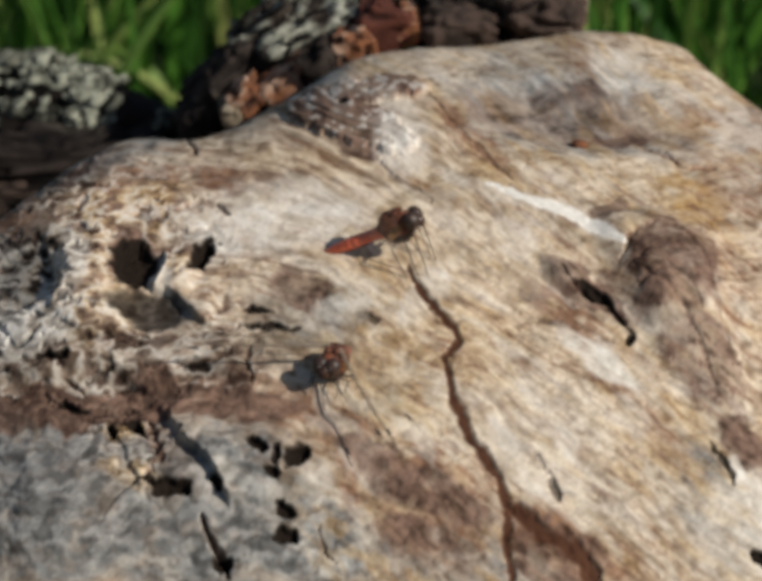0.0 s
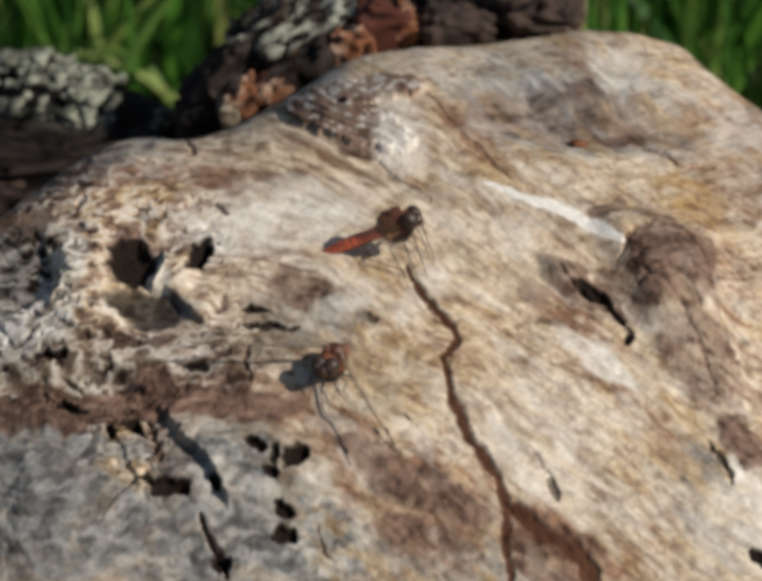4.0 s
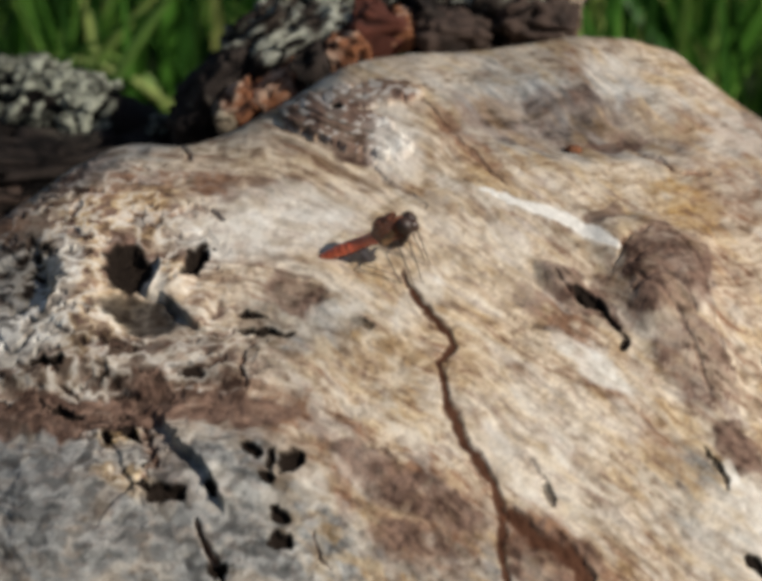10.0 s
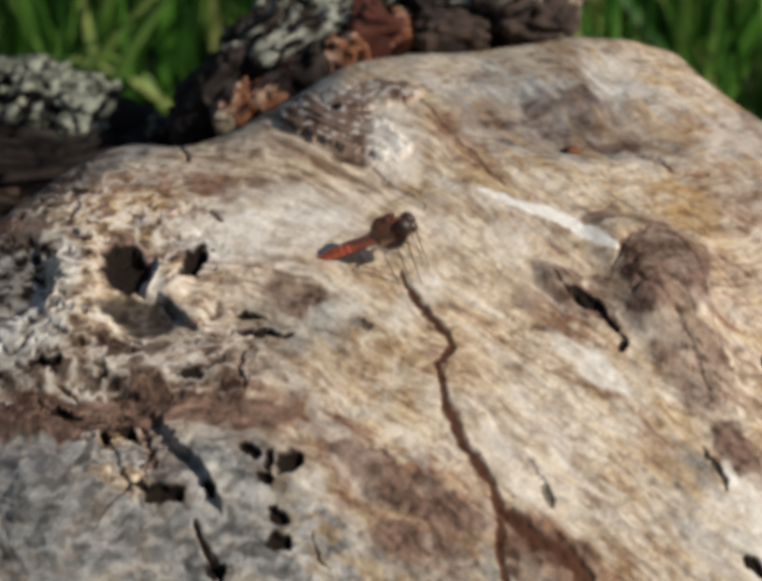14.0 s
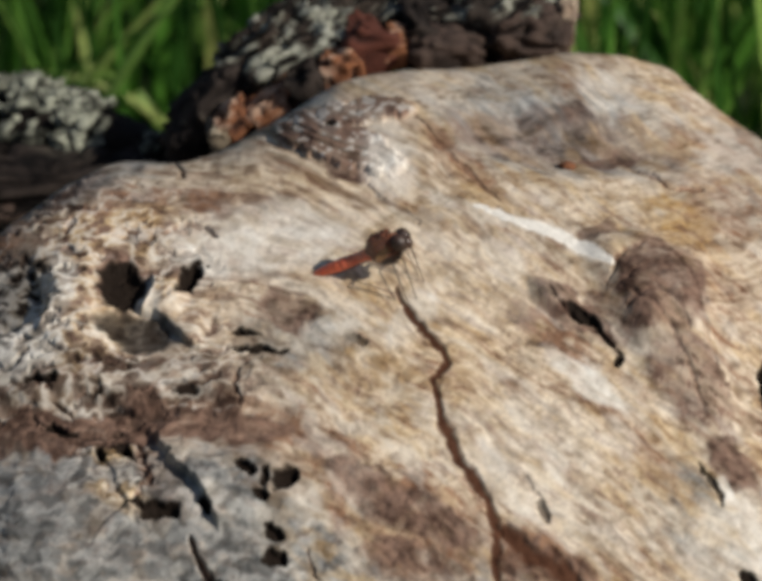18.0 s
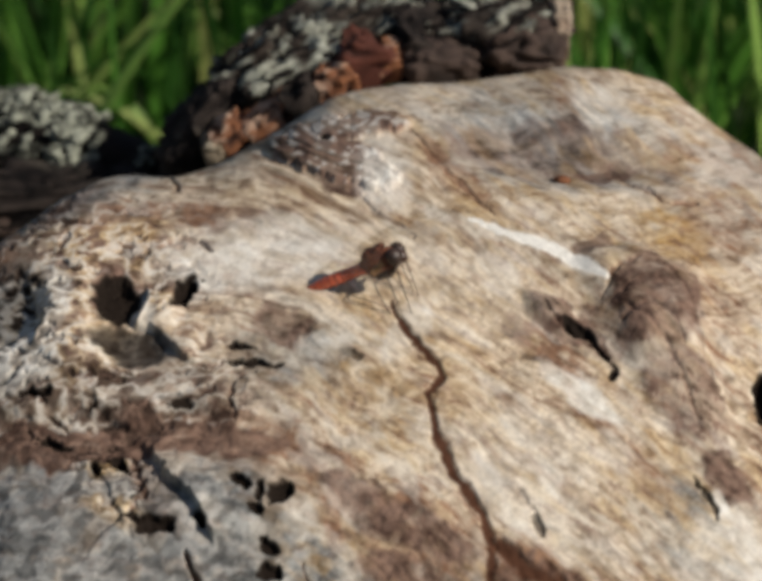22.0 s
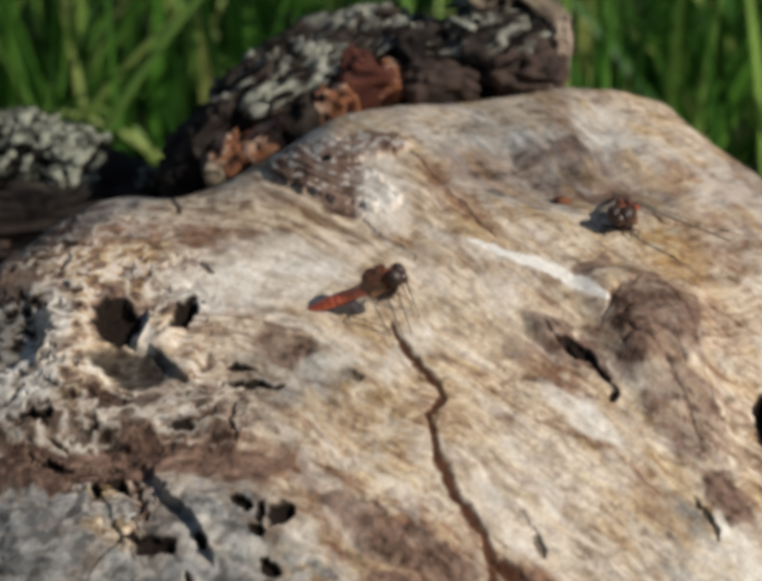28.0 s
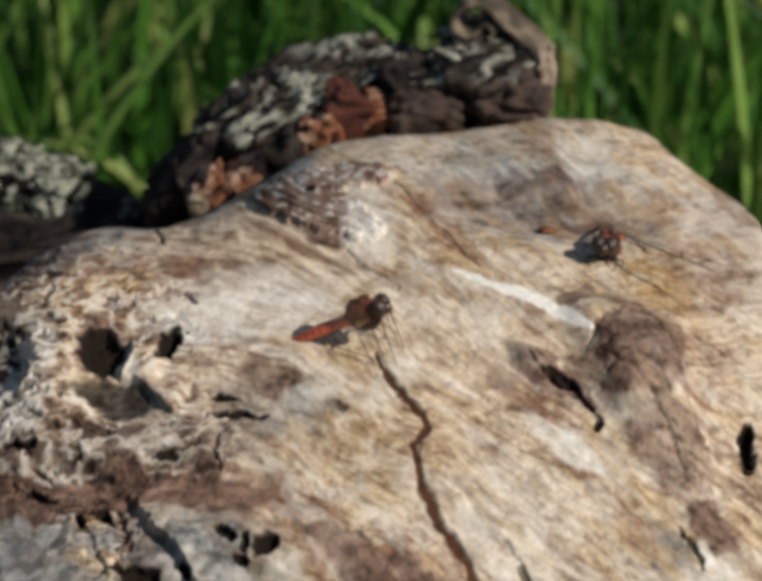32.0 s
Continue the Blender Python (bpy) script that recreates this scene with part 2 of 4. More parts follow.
# The trunk's back: how far its ridge lies below the highest point, along x.
RIDGE_X = [-1.4000,-1.2000,-1.1400,-1.0800,-0.6000,-0.2800,-0.1400,-0.0997,-0.0871,-0.0782,-0.0689,-0.0603,-0.0450,-0.0356,-0.0261,-0.0167,-0.0074,0.0018,0.0248,0.0476,0.0591,0.0696,0.0805,0.0915,0.0947,0.1360,0.1780,0.2140,0.5700]
RIDGE_Z = [-0.8000,-0.3000,-0.1400,-0.0850,-0.0750,-0.0850,-0.0800,-0.1271,-0.0814,-0.0508,-0.0274,-0.0183,-0.0192,-0.0166,-0.0103,-0.0033,0.0034,0.0053,0.0065,0.0105,0.0092,0.0063,-0.0040,-0.0128,-0.0358,-0.1150,-0.2100,-0.3200,-0.4300]


def ridge(x):
    fine = np.linspace(-1.4, 0.6, 2801)
    table = np.interp(fine, RIDGE_X, RIDGE_Z)
    kernel = np.exp(-np.linspace(-2, 2, 13) ** 2)
    table = np.convolve(np.pad(table, 6, mode="edge"), kernel / kernel.sum(), mode="valid")
    return np.interp(x, fine, table)


def trunk_z(x, y):
    """Height of the smooth trunk at (x, y); its back runs along x."""
    share = 0.16 + 0.84 * smooth(0.03, 0.122, y)
    return TOP + 0.30 * y - 3.174 * y * y + ridge(x) * share


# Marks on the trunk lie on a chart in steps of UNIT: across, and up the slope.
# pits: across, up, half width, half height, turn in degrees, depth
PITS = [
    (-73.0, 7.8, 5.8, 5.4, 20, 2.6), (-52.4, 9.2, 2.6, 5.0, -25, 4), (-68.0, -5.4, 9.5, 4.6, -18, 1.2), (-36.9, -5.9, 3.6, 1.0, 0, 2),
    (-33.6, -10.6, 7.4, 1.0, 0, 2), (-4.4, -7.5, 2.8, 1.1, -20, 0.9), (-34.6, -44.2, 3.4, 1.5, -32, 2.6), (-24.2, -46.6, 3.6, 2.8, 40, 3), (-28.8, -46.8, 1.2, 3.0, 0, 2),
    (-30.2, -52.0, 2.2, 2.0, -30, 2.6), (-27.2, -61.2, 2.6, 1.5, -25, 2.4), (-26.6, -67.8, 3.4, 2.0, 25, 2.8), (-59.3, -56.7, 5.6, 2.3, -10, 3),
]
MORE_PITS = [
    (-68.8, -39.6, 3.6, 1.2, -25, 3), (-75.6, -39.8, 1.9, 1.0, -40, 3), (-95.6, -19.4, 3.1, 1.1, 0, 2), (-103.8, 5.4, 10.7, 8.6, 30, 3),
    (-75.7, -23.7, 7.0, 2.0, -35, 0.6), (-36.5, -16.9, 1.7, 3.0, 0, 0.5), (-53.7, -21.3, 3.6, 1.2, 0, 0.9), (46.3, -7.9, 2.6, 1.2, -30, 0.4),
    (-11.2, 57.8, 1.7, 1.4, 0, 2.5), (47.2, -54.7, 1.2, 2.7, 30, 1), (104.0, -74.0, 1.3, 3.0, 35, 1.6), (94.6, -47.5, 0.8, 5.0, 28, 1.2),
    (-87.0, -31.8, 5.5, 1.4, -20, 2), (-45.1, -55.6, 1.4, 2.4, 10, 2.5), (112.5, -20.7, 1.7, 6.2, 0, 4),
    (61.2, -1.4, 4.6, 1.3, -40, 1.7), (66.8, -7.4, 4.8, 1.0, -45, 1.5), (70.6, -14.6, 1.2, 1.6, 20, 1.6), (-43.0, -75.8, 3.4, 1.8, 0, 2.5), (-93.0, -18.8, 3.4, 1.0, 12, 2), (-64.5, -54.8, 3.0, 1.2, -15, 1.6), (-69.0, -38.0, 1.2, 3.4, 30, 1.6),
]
# cracks: half width and depth in steps, then the way
CRACKS = [
    (1.75, 0.7, [(7.3, 7.0), (10.9, 0.3), (15.8, -6.5), (20.5, -10.8), (21.5, -14.6), (17.9, -19.3), (18.9, -26.3), (21.6, -34.3), (24.7, -41.6), (29.2, -47.5), (32.6, -52.7), (34.6, -60.6), (33.6, -68.3), (35.8, -79.4)]),
    (3.4, 1.2, [(34.6, -58.6), (39.4, -62.4), (43.8, -66.6), (52.8, -70.4), (56.0, -74.5), (57.6, -80.5)]),
    (0.9, 2.0, [(-65.5, -36.0), (-64.4, -42.0), (-61.6, -47.8), (-65.4, -53.0)]),
    (0.9, 4.0, [(-49.5, -63.7), (-46.9, -69.6), (-44.3, -74.5), (-41.8, -78.9)]),
    (0.7, 0.6, [(-2.1, 41.0), (2.3, 34.2), (9.5, 31.5), (14.4, 27.0)]),
    (0.7, 0.5, [(14.5, 60.7), (21.7, 51.7), (29.5, 43.0), (38.2, 33.3)]),
    (0.7, 1.6, [(51.0, 7.6), (54.5, 1.6), (59.8, -1.6)]),
    (0.6, 0.6, [(68.0, 7.0), (71.6, 13.9), (78.9, 16.7), (87.3, 15.0), (93.6, 6.5), (95.6, -5.8), (98.7, -16.8)]),
    (0.6, 0.6, [(72.4, 5.3), (79.0, -0.3), (85.6, -5.8), (90.4, -16.8), (93.8, -27.6)]),
    (0.9, 0.8, [(78.8, 46.0), (85.0, 41.4), (89.6, 36.8), (99.8, 36.1)]),
    (0.6, 2.2, [(-68.3, 52.2), (-60.6, 45.6), (-57.2, 41.9)]),
    (0.7, 1.2, [(-60.6, 23.7), (-54.9, 25.4), (-49.0, 24.8), (-45.6, 22.3)]),
    (0.4, 1.0, [(-12.5, -74.8), (-16.5, -71.0), (-17.9, -64.5)]),
    (0.6, 0.6, [(71.0, 5.3), (76.9, 9.6), (84.1, 11.0), (90.7, 5.3)]), (0.6, 0.6, [(73.4, -0.3), (80.6, 3.2), (87.4, -0.3), (91.1, -7.2)]),
    (0.45, 1.4, [(-31.1, -12.8), (-36.6, -14.1), (-38.5, -19.6), (-37.0, -26.4)]),
    (0.35, 0.6, [(42.0, -44.9), (45.3, -50.1), (49.2, -54.0)]),
]
# ledges: rise, reach and the way of the broken edge; the wood stands proud on the left of it
LEDGES = [
    (2.8, 10, [(-63.4, 12.0), (-64.6, 6.0), (-66.4, 0.2), (-61.7, -2.0), (-58.0, -5.2), (-53.2, -8.6), (-47.0, -10.5)]),
    (3.7, 13, [(-64.4, -31.0), (-60.4, -36.1), (-56.2, -40.5), (-57.8, -42.4), (-52.2, -45.8), (-46.5, -52.4), (-43.6, -57.0), (-42.0, -63.0)]),
    (1.0, 8, [(-79.0, -18.0), (-75.2, -21.4), (-69.3, -25.4), (-64.0, -31.0)]),
    (1.2, 9, [(-101.0, 14.0), (-97.0, 7.0), (-95.5, 0.0), (-98.0, -7.0)]),
    (1.1, 7, [(-82.0, -37.0), (-76.0, -41.5), (-71.0, -47.0), (-68.0, -55.0), (-60.5, -62.0)]),
]
# a bleached streak
STREAK = [(31.2, 32.1), (42.6, 27.9), (52.3, 23.7), (61.3, 19.3), (69.0, 13.0)]
# swellings: across, up, half width, half height, turn, rise
SWELLS = [
    (83.0, 6.0, 13.8, 11.8, -35, 5), (88.6, -12.7, 8.3, 18.0, 25, 2.4), (54.8, 4.6, 6.6, 3.4, -36, 2.6), (73.3, 18.2, 8.5, 3.1, -5, 1.8),
    (-81.3, -62.2, 28.4, 17.6, 0, 4), (-38.2, -59.5, 17.5, 18.9, 0, 3), (-85.6, 3.4, 9.0, 18.4, 10, 2),
    (-57.4, 5.4, 4.5, 6.6, -20, 1.6), (-67.1, -5.2, 11.3, 6.0, -18, -1.5), (60.2, 51.6, 28.2, 7.4, -5, -5), (-66.5, -29.8, 45.4, 5.2, -3, -3.5),
]
# blots of stain colour and some painted shade: across, up, half width, half height, turn, strength
GREY = [
    # (-66.0, -5.9), with umber at (-64.7, -6.2), paints the first ledge's shadow
    (-85.7, -55.7, 57.0, 25.8, 0, 1), (-47.6, -62.1, 35.1, 27.0, 0, 1), (-80.9, -18.3, 44.5, 8.3, 0, 0.5), (-66.0, -5.9, 12.6, 5.6, -15, 1), (-105.1, 5.4, 12.3, 14.7, 0, 1), (-88.1, 42.0, 30.3, 9.1, 25, 0.9),
    (57.8, 56.1, 36.0, 13.5, -5, 0.85), (-20.0, -8.6, 18.1, 9.7, 10, 0.6), (12.8, -73.5, 26.7, 10.7, 0, 0.7), (-20.0, -68.0, 19.0, 15.0, 0, 1), (-12.0, -56.0, 14.0, 10.0, 0, 0.5), (92.1, -56.6, 14.9, 18.9, 30, 0.55),
    (106.1, 45.1, 20.0, 24.0, -30, 0.45), (14.0, 39.1, 8.8, 7.3, 20, 0.08),
]
RUST_STAINS = [
    (-102.5, -32.0, 19.4, 6.4, 0, 0.9), (-51.4, -29.8, 31.6, 6.3, 0, 1), (-23.8, -33.0, 8.2, 5.5, 0, 0.8), (-8.7, -39.6, 12.2, 4.3, -30, 0.9),
    (8.9, -52.1, 25.6, 8.1, -18, 1), (15.5, -65.7, 14.7, 9.4, -10, 0.8), (46.1, -69.6, 13.4, 8.0, -25, 1), (52.2, -5.8, 13.9, 5.0, -40, 0.8), (-52.0, 33.2, 22.0, 3.4, -3, 0.9), (-80.0, 30.0, 12.0, 3.0, 20, 0.5),
    (-113.0, 26.3, 8.9, 10.4, 0, 0.8), (20.8, -65.7, 10.7, 8.0, -20, 0.6), (-8.7, -55.0, 4.2, 6.5, 20, 0.8), (-90.0, -29.5, 14.0, 3.5, 0, 0.7), (74.1, -36.9, 16.3, 5.4, -45, 0.4), (26.0, 48.5, 14.8, 3.3, -45, 0.7),
    (62.0, -73.4, 16.0, 6.7, -30, 0.6), (106.0, 40.0, 18.0, 26.0, -20, 0.4), (64.5, 69.0, 5.0, 9.0, 8, 0.55), (100.0, 8.0, 10.0, 20.0, 10, 0.35),
]
# the long bands near -31 are brown stain, deepened for the valley's shade
UMBER = [
    # (-73.3, 9.7) paints the shade inside the large hole
    (-9.5, 51.9, 20.9, 6.9, -22, 1.4), (-6.7, 62.0, 19.8, 4.3, 6, 1.4), (83.6, 5.3, 13.8, 12.4, -35, 1.4), (88.8, -18.8, 8.3, 15.2, 24, 0.72),
    # (-91.0, 36.0) paints shade on the shoulder that turns from the sun
    (-22.3, -0.3, 9.6, 5.8, -22, 0.85), (101.0, -42.9, 6.3, 8.4, 25, 0.95), (67.6, 23.8, 7.0, 3.0, -8, 0.8), (55.0, 4.6, 7.2, 3.6, -36, 1.3), (-91.0, 36.0, 14.0, 4.0, 38, 0.5),
    # (74.0, 49.6) paints the shaded slope at the hollow's edge
    (-62.4, -27.8, 9.7, 5.8, -30, 0.8), (-99.3, -36.2, 17.9, 4.7, 0, 0.95), (-73.3, 9.7, 7.1, 6.6, 0, 0.9), (-6.5, 45.7, 7.4, 6.8, -30, 1.4), (-73.9, -19.0, 40.3, 8.6, 0, 0.25), (-64.7, -6.2, 11.2, 4.8, -18, 0.2), (74.0, 49.6, 9.5, 2.4, 14, 1.3), (-52.7, -30.7, 30.2, 5.8, -2, 1.15), (-86.9, -32.0, 27.5, 5.8, 0, 1.15),
    # (-57.5, -47.8) darkens the wood where the second ledge's shadow falls
    (-57.5, -47.8, 5.0, 12.2, 35, 0.35), (6.0, -65.4, 6.5, 2.6, -40, 0.9), (16.0, -67.0, 6.5, 2.4, -30, 0.7), (47.0, -74.5, 13.0, 7.5, -30, 0.8), (46.6, -7.9, 3.3, 1.7, -30, 0.7),
    (93.8, -27.6, 6.9, 9.6, 30, 0.5), (12.9, -55.4, 20.2, 6.2, -22, 1), (0.8, -47.5, 14.9, 4.1, -25, 0.8), (8.8, -66.4, 12.0, 4.0, -10, 0.7), (54.1, -69.6, 9.4, 4.8, -30, 0.9), (44.9, -66.4, 12.1, 3.5, -36, 1.1), (56.2, 54.8, 32.5, 8.2, -5, 0.6), (67.6, -3.1, 9.8, 8.4, -40, 0.6), (59.4, -0.6, 15.4, 4.2, -40, 1.1), (95.7, -19.5, 3.6, 12.4, 28, 0.8),
]
PALE = [
    (39.7, 28.8, 8.6, 2.0, -18, 0.5), (52.4, 24.0, 11.5, 2.3, -20, 0.3), (5.6, 43.8, 8.2, 8.8, 0, 0.62), (31.9, 11.0, 19.8, 15.5, -20, 0.22),
    (60.0, -18.2, 13.8, 4.1, -38, 0.7), (99.7, -65.7, 12.1, 14.8, -35, 0.4), (98.5, -50.8, 1.6, 5.2, 30, 0.9), (-93.7, 1.1, 5.1, 15.6, -15, 0.45),
    (-32.1, 21.2, 27.3, 10.0, 6, 0.7), (-11.7, -5.8, 7.0, 4.2, 0, 0.5), (12.0, -1.7, 5.6, 9.8, -30, 0.45), (44.2, -40.9, 20.4, 14.9, -30, 0.35),
    (-64.2, 5.4, 2.8, 7.1, 30, 0.6), (-103.0, -11.0, 13.0, 7.0, 0, 0.65), (76.2, 68.1, 9.2, 7.6, 0, 0.3), (-46.5, -54.3, 6.8, 4.1, 0, 0.4),
]
OCHRE = [
    (91.0, 27.5, 8.6, 12.0, 28, 0.9), (48.7, 8.2, 3.1, 4.2, 0, 0.7), (16.1, -5.8, 22.3, 27.8, 0, 0.3), (38.7, 5.3, 16.9, 14.0, 0, 0.3),
    (-58.0, 8.2, 4.0, 5.1, 20, 0.8), (-72.8, 24.3, 20.3, 7.2, 10, 0.6), (-86.4, -0.3, 18.4, 18.4, 0, 0.4), (-21.1, 39.3, 17.6, 5.9, -5, 0.3),
    (-81.6, 18.4, 10.1, 5.8, 30, 0.5), (31.5, 39.1, 8.8, 3.8, -40, 0.6), (83.6, -38.3, 5.4, 4.1, 0, 0.4), (-70.2, -53.0, 8.1, 3.5, -15, 0.8), (-70.8, -39.2, 6.8, 3.0, -10, 0.85),
]


def spot(x, w, m, edge=0.35, jag=0.0):
    """1 inside a turned ellipse on the chart, soft at its rim."""
    u, v = x - m[0], w - m[1]
    a = radians(m[4])
    p, q = (u * math.cos(a) + v * math.sin(a)) / m[2], (v * math.cos(a) - u * math.sin(a)) / m[3]
    return smooth(1 + edge, 1 - edge, np.sqrt(p * p + q * q) + jag)


def near_line(x, w, way, sides=False):
    """Distance to a way on the chart, and how far along it (0 to 1) the nearest point lies; with sides, also +1 on its left."""
    best, along, side = np.full(x.shape, 1e9), np.zeros(x.shape), np.ones(x.shape)
    for i, ((ax, ay), (bx, by)) in enumerate(zip(way, way[1:])):
        dx, dy = bx - ax, by - ay
        t = np.clip(((x - ax) * dx + (w - ay) * dy) / (dx * dx + dy * dy), 0, 1)
        d = np.hypot(x - ax - t * dx, w - ay - t * dy)
        along = np.where(d < best, (i + t) / (len(way) - 1), along)
        side = np.where(d < best, np.sign(dx * (w - ay) - dy * (x - ax)), side)
        best = np.minimum(best, d)
    return (best, along, side) if sides else (best, along)


def spread(lo, a, b, hi, fine, steps):
    """Coordinates that are close together from a to b and wider outside."""
    out = (np.linspace(0, 1, steps) ** 1.7)[1:]
    return np.concatenate([(a - (a - lo) * out)[::-1], np.arange(a, b, fine), b + (hi - b) * out])


def build_trunk():
    xs = spread(-1.25, -0.0915, 0.0915, 0.19, 0.000286, 70)
    ys = spread(-0.25, -0.078, 0.136, 0.33, 0.00034, 40)
    X, Y = np.meshgrid(xs, ys)
    Z = trunk_z(X, Y)
    e = 1e-4
    nx, ny = -(trunk_z(X + e, Y) - Z) / e, -(trunk_z(X, Y + e) - Z) / e
    length = np.sqrt(nx * nx + ny * ny + 1)
    x, w = X / UNIT, (0.5 * Y + 0.8660254 * (Z - TOP)) / UNIT
    front = smooth(0.186, 0.15, Y)
    # warped chart, for uneven edges
    wx = x + 2.4 * fbm(x / 10, w / 10, 4, 1) + 1.1 * fbm(x / 2.4, w / 2.4, 3, 21)
    ww = w + 2.2 * fbm(x / 10, w / 10, 4, 2) + 1.1 * fbm(x / 2.4, w / 2.4, 3, 22)
    # grain: nearly level on one side, running down the slope on the other
    table = np.linspace(-1800, 400, 2201)
    slope = 0.06 + 0.66 * smooth(-45, 12, table)
    fall = np.interp(x, table, np.cumsum(slope) - np.cumsum(slope)[1800])
    drift = 2.4 * fbm(x / 30, w / 30, 2, 4) + 0.8 * fbm(x / 9, w / 9, 2, 6)
    upper = smooth(-6, 6, w - (58 - 0.73 * (x - 14)) + 4 * fbm(x / 12, w / 12, 3, 7))
    across, along = w + fall + drift, x - 0.6 * w * smooth(-30, 20, x)

    def fibres(a, c):
        return 0.36 * fbm(a / 6, c / 1.2, 3, 8) + 0.45 * fbm(a / 16, c / 6, 3, 9) + 0.55 * fbm(a / 3.6, c / 1.7, 3, 10) + 0.5 * fbm(x / 2.7, w / 2.2, 3, 44)

    fibre = fibres(along, across) * (1 - upper) + 0.8 * fibres(x * 0.8, 1.5 * w - 0.12 * x + 1.2 * drift) * upper
    fibre = 0.5 + 0.5 * np.tanh(1.7 * fibre + 0.28)
    lx, lw = x + 2 * fbm(x / 14, w / 14, 2, 1), w + 2 * fbm(x / 14, w / 14, 2, 2)
    rough = np.clip(sum(spot(wx, ww, m, 0.6) for m in (
        (-81.2, 5.4, 34.0, 29.8, 0), (-75.3, -19.7, 41.6, 15.3, 0))) + 0.6 * spot(wx, ww, (-72.0, -46.0, 14.0, 10.0, -35), 0.6), 0, 1)
    rough *= 1 - 0.85 * spot(lx, lw, (-66.4, -4.2, 14.0, 6.7, -18), 0.4)
    # relief in steps
    d = 1.1 * fbm(x / 34, w / 34, 3, 11) + 0.13 * fbm(along / 9, across / 1.6, 3, 12) + 0.07 * fbm(x / 1.6, w / 1.6, 2, 13)
    lumps = 1 - 2.6 * np.abs(fbm((wx + x) / 11.0, (ww + w) / 5.2, 3, 14))
    d += rough * (0.13 * np.clip(lumps, -1, 1) + 0.1 * fbm(wx / 3.0, ww / 2.2, 2, 15))
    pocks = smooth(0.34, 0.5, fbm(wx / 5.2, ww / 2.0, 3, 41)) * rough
    d -= 0.8 * pocks
    for m in SWELLS:
        d += m[5] * spot(lx, lw, m, 0.6)
    plate = np.maximum(spot(wx, ww, UMBER[0], 0.12), spot(wx, ww, UMBER[1], 0.12))
    d += 1.8 * plate
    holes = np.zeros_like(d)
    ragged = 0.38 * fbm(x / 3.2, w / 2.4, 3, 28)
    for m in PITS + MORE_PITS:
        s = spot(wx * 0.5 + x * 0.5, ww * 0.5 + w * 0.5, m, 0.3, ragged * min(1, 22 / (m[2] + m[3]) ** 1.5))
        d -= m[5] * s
        # the pit's shade is painted too, darker where the pit is deeper
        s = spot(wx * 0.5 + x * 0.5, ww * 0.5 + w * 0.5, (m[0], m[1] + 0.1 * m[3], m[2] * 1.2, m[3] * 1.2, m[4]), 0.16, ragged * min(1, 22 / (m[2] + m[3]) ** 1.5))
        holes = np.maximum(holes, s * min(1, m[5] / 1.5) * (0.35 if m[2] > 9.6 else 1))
    gap, t = near_line(wx * 0.4 + x * 0.6, ww * 0.4 + w * 0.6, STREAK)
    streak = smooth(1.2, 0.7, gap / np.interp(t, [0, 0.3, 0.8, 1], [0.6, 1.5, 2.3, 1.1]))
    for rise, reach, way in LEDGES:
        gap, t, side = near_line(x + 1.3 * fbm(x / 5, w / 5, 4, 42), w + 1.3 * fbm(x / 5, w / 5, 4, 43), way, True)
        ends = smooth(0, 0.14, t) * smooth(1, 0.86, t)
        d += rise * ends * np.where(side > 0, smooth(0.0, 0.9, gap) * np.exp(-gap / reach), -0.25 * np.exp(-gap / 4.0))
    cracks, clefts = np.zeros_like(d), np.zeros_like(d)
    for half, depth, way in CRACKS:
        gap, t = near_line(x + 0.8 * fbm(x / 3, w / 3, 4, 16), w + 0.8 * fbm(x / 3, w / 3, 4, 17), way)
        wide = half * np.interp(t, [0, 0.08, 0.9, 1], [0.35, 0.85, 1.0, 0.6]) * np.clip(1 + (0.3 if half > 1 else 0.9) * fbm(x / 4, w / 4, 2, 18), 0.1, 2)
        s = smooth(1.25, 0.45, gap / wide)
        d -= depth * s
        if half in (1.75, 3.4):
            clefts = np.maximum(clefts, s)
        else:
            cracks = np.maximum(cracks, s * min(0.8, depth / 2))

    def stain_and_shade(marks, edge=0.5):
        out = np.zeros_like(d)
        for m in marks:
            out = np.maximum(out, m[5] * spot(wx, ww, m, edge))
        return np.clip(out, 0, 1)

    patchy = 0.5 + 0.5 * np.clip(1.6 * fbm(wx / 6, ww / 4, 4, 19), -1, 1)
    flecks = smooth(0.3, 0.5, fbm(along / 3.4, across / 1.4, 3, 23)) + 0.8 * smooth(0.42, 0.6, fbm(along / 13, across / 0.9, 2, 25))
    veins = smooth(0.22, 0.5, fbm(along / 26, across / 2.3, 2, 32)) * (1 - upper) + 0.5 * upper * smooth(0.25, 0.5, fbm(x / 24, (1.5 * w - 0.12 * x + 2 * drift) / 2.6, 2, 33))
    tawny = smooth(-0.1, 0.55, fbm(along / 13, across / 4.5, 3, 26)) * smooth(-40, -5, x)
    dots = smooth(0.52, 0.68, fbm(along / 2.2, across / 1.6, 2, 27))
    greyed = stain_and_shade(GREY)
    grey, umber = np.clip(greyed * (0.8 + 0.35 * patchy), 0, 1), stain_and_shade(UMBER, 0.18) * (0.7 + 0.4 * patchy)
    d += umber * (1 - upper) * (0.3 * fbm(along / 6, across / 2.2, 3, 29) + 0.3 * fbm(wx / 2.6, ww / 2.6, 2, 30)) + grey * 0.5 * fbm(along / 9, across / 2.2, 3, 31)
